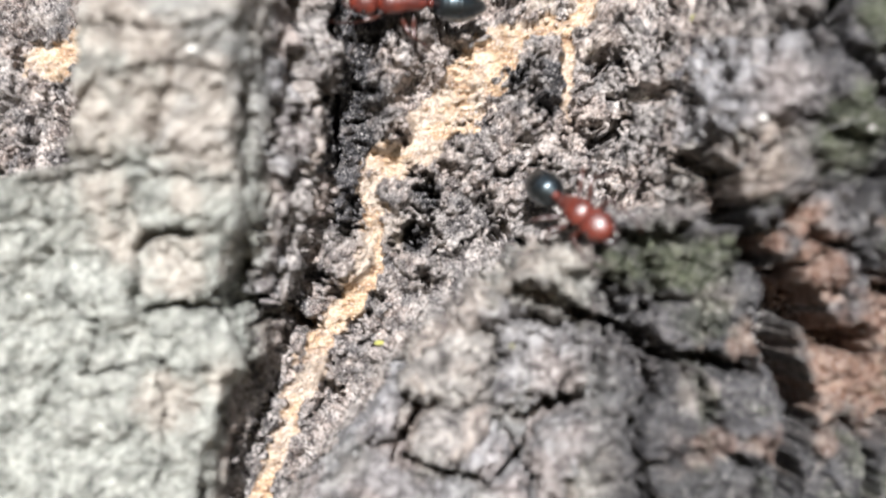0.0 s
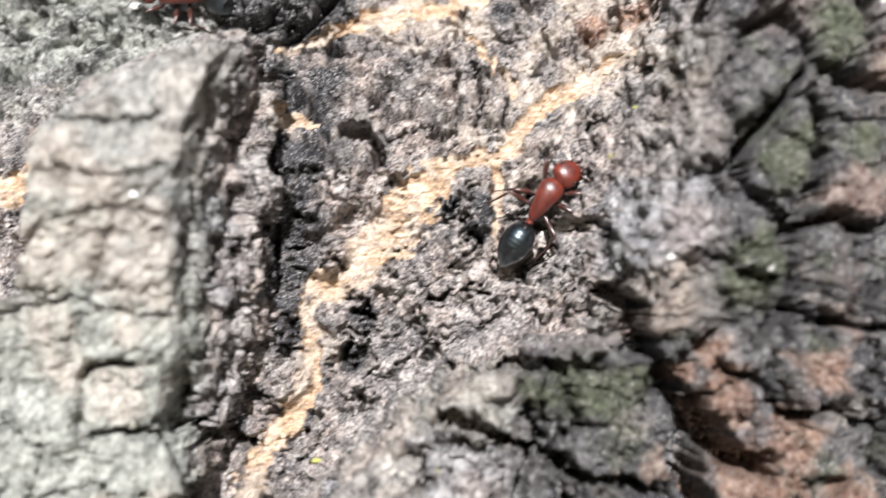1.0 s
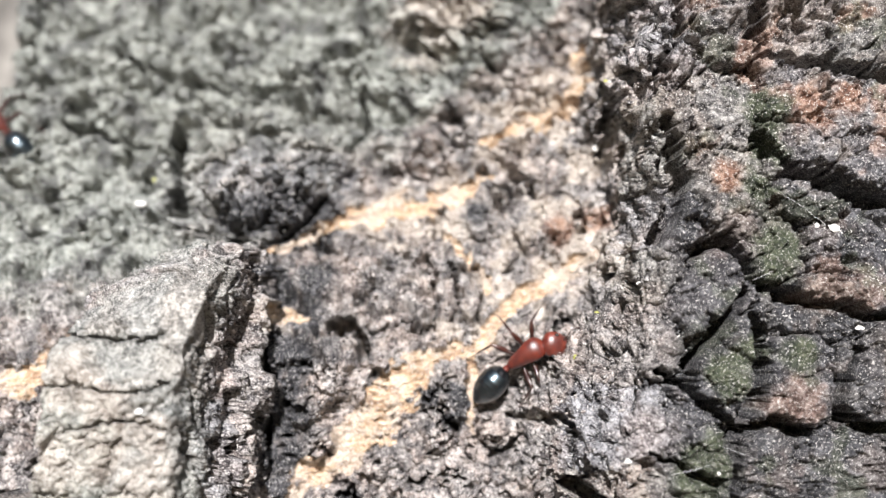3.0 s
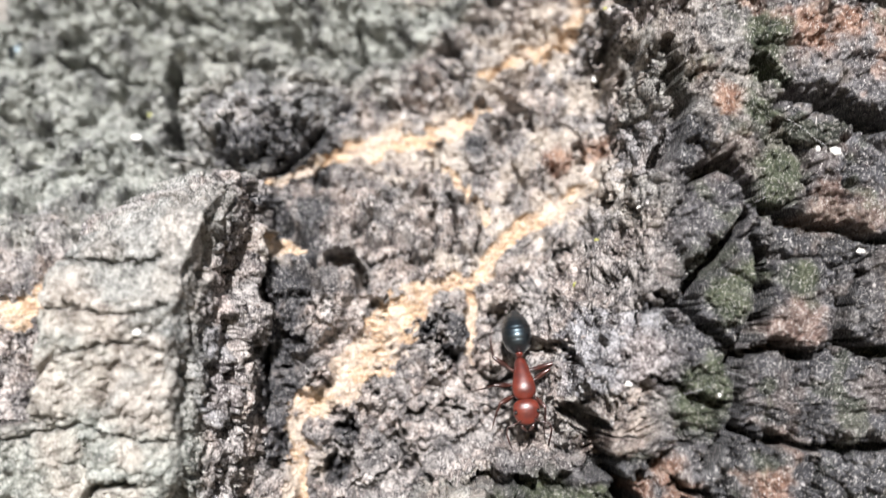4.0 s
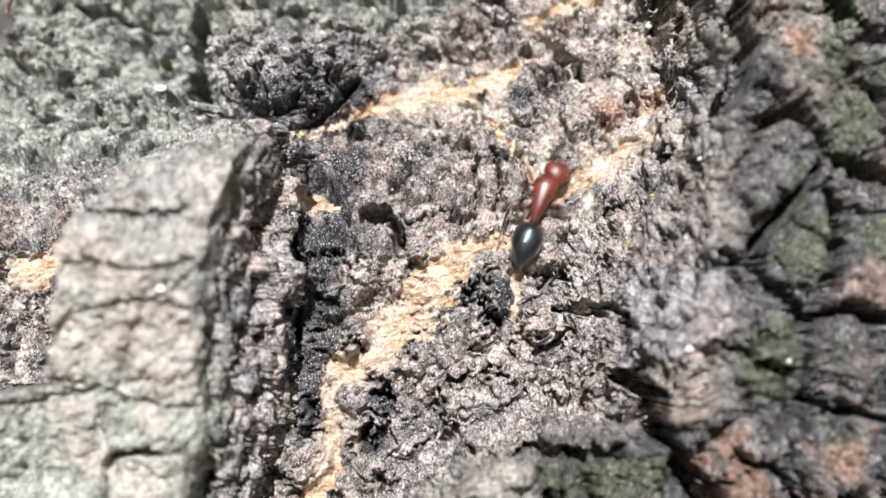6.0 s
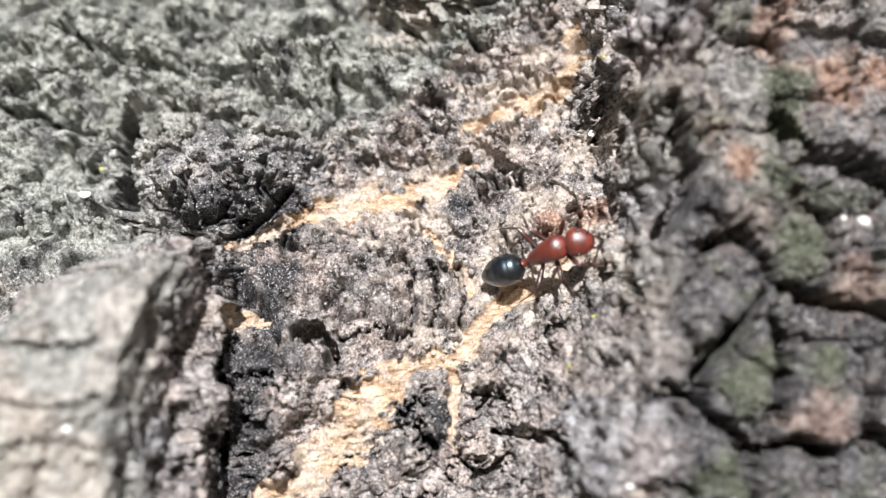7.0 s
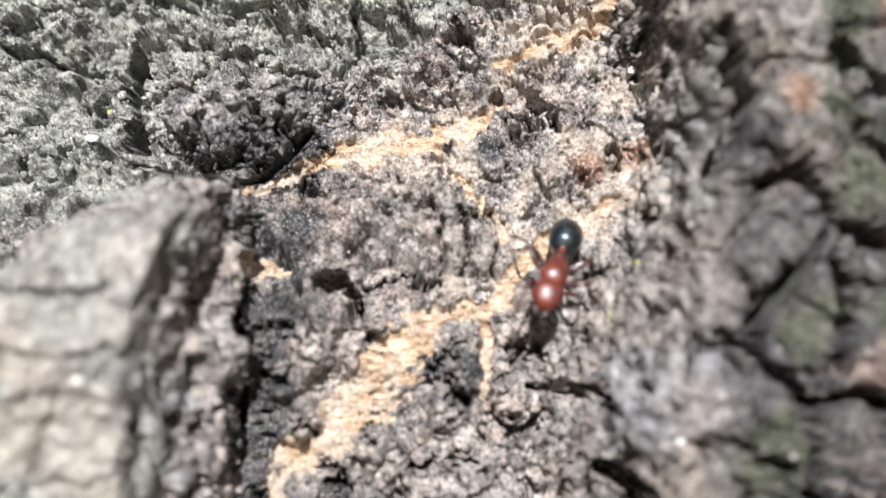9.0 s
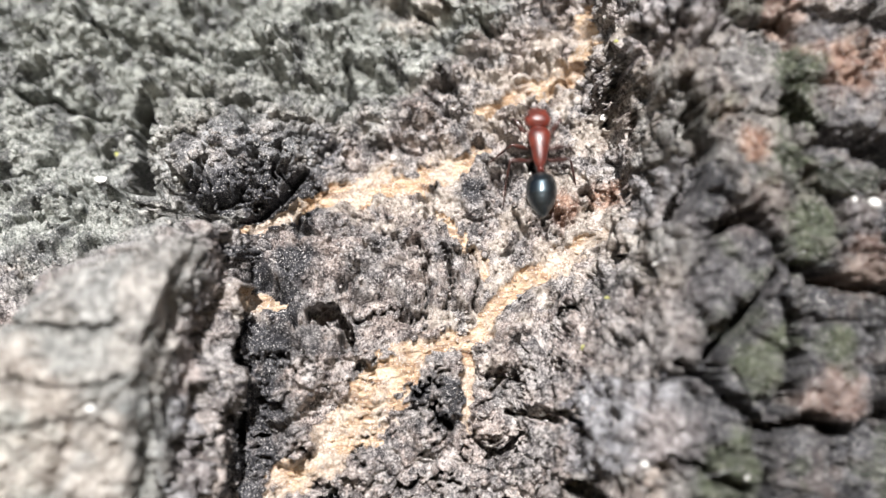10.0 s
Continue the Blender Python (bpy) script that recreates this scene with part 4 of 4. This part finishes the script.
            line.insert(5, line[4].lerp(line[5], 0.5))
            leg = part("leg", tube(line, [0.13, 0.13, 0.19, 0.10, 0.075, 0.085, 0.05, 0.035, 0.022]), LEG_RED, ant)
            x, y, z = HIP[kind]
            leg.location = Vector((x, y * s, z)) * MM
            legs.append((leg, kind, s))
    return ant, head, rear, legs


ANT, ANT_HEAD, ANT_REAR, ANT_LEGS = make_ant("dark red ant with a shiny black rear body walking on bark")
OTHER = tagged(copy_thing(ANT, pose(0, 0, 0)), "dark red ant with black rear body passing behind a bark ridge")


# ---- small loose things on the bark ----
def crumb_mesh(rng, size):
    bm = bmesh.new()
    bmesh.ops.create_icosphere(bm, subdivisions=1, radius=1)
    stretch = Vector((rng.uniform(0.8, 1.5), rng.uniform(0.35, 0.7), rng.uniform(0.6, 1.2)))
    for v in bm.verts:
        v.co = Vector((v.co.x * stretch.x, v.co.y * stretch.y, v.co.z * stretch.z)) * size * MM * rng.uniform(0.55, 1.2)
    return bm


def on_bark(u, w, lift=0.0):
    """The bark's own point near (u, w), a little proud of it."""
    i, j = int(round((w - W0) / STEP)), int(round((u - U0) / STEP))
    return place(float(OUT_U[i, j]), float(DEPTH[i, j]) - lift, float(OUT_W[i, j]))


def grain_thing(name, mat, u, w, size, label, category, seed):
    ob = part(name, crumb_mesh(random.Random(seed), size), mat, None, label, False)
    ob.location = on_bark(u, w, 0.3 * size)
    return tagged(ob, category=category, group=category + "s on the bark")


for n, (u, w, size) in enumerate([(-3.8, -5.6, 0.24), (14.0, 13.1, 0.24), (15.6, 15.9, 0.16), (3.6, -5.1, 0.16), (17.0, 31.6, 0.2), (-16.4, 26.6, 0.2), (-18.2, 28.4, 0.16)]):
    grain_thing("pollen_grain", YELLOW, u, w, size, "tiny bright yellow-green grain stuck to the bark", "grain", n)
for n, (u, w, size) in enumerate([(29.4, 20.9, 0.42), (28.5, 21.1, 0.24), (30.9, 14.8, 0.22), (-12.4, 9.9, 0.26), (-16.9, 24.3, 0.3), (-13.5, 28.4, 0.28), (12.9, 12.2, 0.26), (16.4, 6.7, 0.3), (10.4, 8.6, 0.22), (-3.2, 6.9, 0.2), (17.6, 17.6, 0.2), (16.4, 27.9, 0.28), (12.2, 9.0, 0.2), (21.6, 6.1, 0.2)]):
    grain_thing("pale_flake", WHITE, u, w, size, "small pale whitish flake lying on grey bark", "flake", 50 + n)


def crumbs():
    """Loose grit and lumps all over the furrow, coloured as the bark beneath them."""
    rng = np.random.default_rng(8)
    bm = bmesh.new()
    bmesh.ops.create_icosphere(bm, subdivisions=1, radius=1)
    ball = np.array([v.co for v in bm.verts])
    skin = np.array([[v.index for v in f.verts] for f in bm.faces])
    bm.free()
    count = 42000
    u, w = rng.uniform(-30, 22, count), rng.uniform(-12, 44, count)
    i, j = ((w - W0) / STEP).astype(int), ((u - U0) / STEP).astype(int)
    clump = 0.5 + 1.1 * rough(u, w, 2.6, 3, 91, 0.6)
    knob = np.exp(-(((u + 7.5) / 5.5) ** 2) - ((w - 25) / 3.6) ** 2)
    where = 0.8 * knob + FLOOR[i, j] * (1 - 0.9 * TAN[i, j]) * (1 - 0.5 * PALE[i, j]) + 0.10
    keep = (rng.random(count) < where * clump) & (RIDGE[i, j] < 0.5)
    u, w, i, j = u[keep][:7500], w[keep][:7500], i[keep][:7500], j[keep][:7500]
    n = len(u)
    size = 0.07 + (0.18 + 0.14 * knob[keep][:7500]) * rng.random(n) ** 2.2
    at = np.stack([OUT_U[i, j], DEPTH[i, j] - 0.2 * size, OUT_W[i, j]], 1)
    turn = np.linalg.qr(rng.normal(size=(n, 3, 3)))[0]
    stretch = rng.uniform(0.3, 1.4, (n, 1, 3))
    dents = 1 + 0.22 * rng.normal(size=(n, len(ball), 1))
    shapes = np.einsum("nab,nvb->nva", turn, ball[None] * stretch * dents) * size[:, None, None]
    verts = (at[:, None, :] + shapes).reshape(-1, 3)
    verts[:, 2] += EYE / MM
    faces = (skin[None] + (np.arange(n) * len(ball))[:, None, None]).reshape(-1, 3)
    data = bpy.data.meshes.new("bark_crumbs")
    data.vertices.add(len(verts))
    data.vertices.foreach_set("co", (verts * MM).ravel())
    data.loops.add(faces.size)
    data.loops.foreach_set("vertex_index", faces.ravel())
    data.polygons.add(len(faces))
    data.polygons.foreach_set("loop_start", np.arange(0, faces.size, 3))
    data.update(calc_edges=True)
    for key, group in (("mask_a", (TAN, MOSS, RUST)), ("mask_b", (LICHEN, SOOT_SHADE, CREAM))):
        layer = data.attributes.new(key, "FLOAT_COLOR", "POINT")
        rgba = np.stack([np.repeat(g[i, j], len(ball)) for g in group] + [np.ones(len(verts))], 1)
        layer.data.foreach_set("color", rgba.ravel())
    data.materials.append(BARK)
    return tagged(new("bark_crumbs", data), "grey and brown bark crumbs and grit in the furrow", "grit", kind="stuff")


crumbs()


def silk(line, name="silk_thread"):
    """A loose thread that bows from plate to plate."""
    knots = [on_bark(u, w, off) - Vector((0, 0, EYE)) for u, w, off in line]
    points = [a.lerp(b, k / 6) / MM + Vector((0, -0.3 * math.sin(math.pi * k / 6), 0)) for a, b in zip(knots, knots[1:]) for k in range(6)]
    bm = tube([(p.x, p.y, p.z + EYE / MM) for p in points], [0.009] * len(points), 5)
    return tagged(part(name, bm, SILK, None, "fine white spider silk thread over bark cracks"), category="silk", group="silk threads")


for line in ([(19.6, 14.6, 0.4), (20.3, 12.9, 0.6), (20.1, 11.2, 0.3)], [(20.5, 16.8, 0.3), (23.0, 15.6, 0.7), (24.4, 16.4, 0.2)], [(24.0, 17.6, 0.3), (25.4, 18.2, 0.5), (26.0, 17.2, 0.3)], [(19.0, 6.0, 0.2), (21.0, 6.6, 0.4), (22.6, 6.2, 0.2)], [(20.9, 9.4, 0.2), (22.2, 7.6, 0.4), (23.6, 7.0, 0.2)], [(26.0, 22.8, 0.2), (28.2, 21.6, 0.5), (29.0, 20.8, 0.2)]):
    silk(line)


# ---- what moves ----
def ant_pose(u, d, w, heading, pitch, roll=0.0):
    """A pose on the bark: heading in degrees from the right, counter-clockwise; pitch lifts the head off the bark."""
    a, p = radians(heading), radians(pitch)
    ahead = Vector((math.cos(p) * math.cos(a), -math.sin(p), math.cos(p) * math.sin(a)))
    out = Vector((0, -1, 0))
    above = (out - ahead * out.dot(ahead)).normalized()
    left = above.cross(ahead)
    turn = Matrix((ahead, left, above)).transposed().to_4x4()
    return Matrix.Translation(place(u, d, w)) @ turn @ pose(0, 0, 0, roll, 0, 0)


# seconds, place, heading, pitch
ANT_ROWS = [
    (0, 7.01, 59.4, 2.24, -42.3, 51.8),
    (0.2, 6.73, 60.17, 3.09, -9.8, 42.9),
    (0.4, 6.96, 64.2, 5.32, 34.2, -0.1),
    (0.5, 7.96, 63.62, 5.69, 36.2, 5.2),
    (0.7, 8.99, 61.36, 6.93, 36.3, 26.6),
    (1, 10.19, 63.42, 10.49, 56.9, 7.9),
    (1.2, 11.35, 63.01, 11.47, 86.2, 3),
    (1.5, 12.13, 64.46, 15.39, 85.2, -21.5),
    (1.8, 11.53, 63.98, 12.97, 85.9, -28.4),
    (2, 11.82, 64.73, 15.67, 67.6, -15.5),
    (2.2, 11.29, 63.37, 15.48, 60.5, 28.7),
    (2.5, 10.66, 65.08, 15.37, 72.8, -11.4),
    (2.7, 10.63, 63.28, 14.37, 67.9, 16.5),
    (3.25, 11.2, 63.6, 12.4, 8, 4),
    (3.8, 11.01, 61.93, 9.07, -55.8, 31.5),
    (4, 10.63, 62.29, 6.95, -84.9, 18.6),
    (4.2, 12.28, 58.21, 5.27, -62.1, 49.6),
    (4.5, 11.25, 60.69, 6.55, -67.6, 49.2),
    (4.7, 10.95, 60.28, 7.27, -88.6, 59.3),
    (5, 9.55, 59.98, 6.99, -122.2, 43.1),
    (5.2, 8.11, 63.3, 7.56, -155.8, -14.1),
    (5.5, 5.42, 63.23, 7.23, -187.8, 15.3),
    (5.7, 6.62, 61.79, 8.54, -247.4, 37.8),
    (6, 9.14, 65.49, 16.28, -289.3, -12.8),
    (6.2, 13.74, 64.39, 21.93, -307.4, -4.4),
    (7.3, 12.82, 63.65, 19.44, -335.9, 35.4),
    (7.5, 13.3, 64.04, 20.66, -327.1, 18.9),
    (7.6, 12.23, 64.54, 19.57, -329.3, 0),
    (7.8, 12.55, 63.84, 19.14, -368.8, 8),
    (8, 12.4, 63.31, 19, -418.8, 45),
    (8.3, 11.76, 64.82, 16.67, -460.2, 19.2),
    (8.5, 11.35, 63.5, 14.95, -470.5, 32),
    (8.6, 10.94, 62.66, 14.22, -475.4, 38.9),
    (9, 11.19, 62.59, 15.7, -474, 44.5),
    (9.1, 11.07, 61.55, 15.81, -455.3, 53.9),
    (9.3, 12.18, 60.57, 16.21, -371.4, 45.7),
    (9.5, 10.6, 65.52, 18.2, -298.4, -9.7),
    (9.6, 11.79, 65.83, 19.05, -297.5, -14.2),
    (9.8, 13.52, 65.75, 22.22, -313.5, 13.3),
    (10, 12.3, 67.47, 26.11, -269.6, -15.3),
]


# the other ant
OTHER_ROWS = [
    (0, -2.3, 63.22, 14.2, 178, 4),
    (0.1, -2.6, 63.03, 14.3, 180, 4),
    (0.2, -3.85, 64.2, 15.42, 165, 4),
    (0.3, -5.07, 64.93, 16.18, 150, 6),
    (0.4, -5.49, 60.19, 17.71, 115, 6),
    (0.5, -6, 58.64, 19.3, 105, 0),
    (0.75, -11.44, 65.4, 24.03, 150, 0),
    (1.1, -14.66, 68.66, 24.6, 190, 0),
    (1.2, -17.29, 67.46, 22.93, 215, 0),
    (1.3, -20.75, 66.1, 20.78, 222, 0),
    (1.4, -23.8, 65.29, 18.55, 225, 0),
    (1.7, -30.09, 66.53, 15.1, 160, 0),
    (2.2, -28.01, 72.51, 21.28, 95, 0),
    (2.6, -28.35, 71.08, 28.14, 75, 0),
    (2.7, -28.22, 71.22, 29.23, 85, 0),
    (3.2, -29, 73.11, 32, 150, 0),
    (4, -30, 75.59, 33, 160, 0),
    (10, -30, 75.66, 33.2, 170, 0),
]
# seconds, turn of the rear body at the waist, turn of the head at the neck
BEND_ROWS = [
    (0.0, 0, 0), (0.5, 0, -15), (1.0, 0, -25), (1.5, 0, 0), (2.0, 20, -50), (2.5, 25, -70), (2.7, 25, -60), (3.25, 0, -40), (3.8, 15, -10), (4.0, 0, 0), (4.5, 0, 0), (5.0, 0, 0),
    (5.5, 5, 15), (6.0, 0, -40), (6.2, 0, -15), (7.3, -10, -25), (7.5, -12, -25), (8.0, 45, -20), (8.5, 0, 0), (9.0, 0, 0), (9.3, 0, 0), (9.5, -10, -45), (10.0, 0, 0),
]


def step_rows(ob, kind, side, hip, phase, seconds=10.0):
    """A leg swings about its hip, in the alternating tripod gait."""
    rows = []
    for k in range(int(seconds / 0.1) + 1):
        t = 0.1 * k
        c = 2 * math.pi * (2.3 * t + phase)
        rows.append((t, Matrix.Translation(hip) @ pose(0, 0, 0, side * 7 * max(0.0, math.cos(c)), 0, side * 15 * math.sin(c))))
    walk(ob, rows)


def motions():
    walk(ANT, [(t, ant_pose(u, d, w, heading, pitch)) for t, u, d, w, heading, pitch in ANT_ROWS])
    for leg, kind, s in ANT_LEGS:
        phase = 0.0 if (kind == "mid") == (s > 0) else 0.5
        step_rows(leg, kind, s, leg.location.copy(), phase)
    neck, waist = ANT_HEAD.location.copy(), ANT_REAR.location.copy()
    walk(ANT_HEAD, [(t, Matrix.Translation(neck) @ pose(0, 0, 0, 0, 12, b)) for t, a, b in BEND_ROWS])
    walk(ANT_REAR, [(t, Matrix.Translation(waist) @ pose(0, 0, 0, 0, 0, a)) for t, a, b in BEND_ROWS])
    walk(OTHER, [(t, ant_pose(u, d, w, heading, pitch)) for t, u, d, w, heading, pitch in OTHER_ROWS])
    for leg in [o for o in OTHER.children if o.name.startswith("leg")]:
        s = 1 if leg.location.y > 0 else -1
        kind = "mid" if abs(leg.location.x) < 0.3 * MM else "end"
        step_rows(leg, kind, s, leg.location.copy(), 0.2 if (kind == "mid") == (s > 0) else 0.7)


motions()
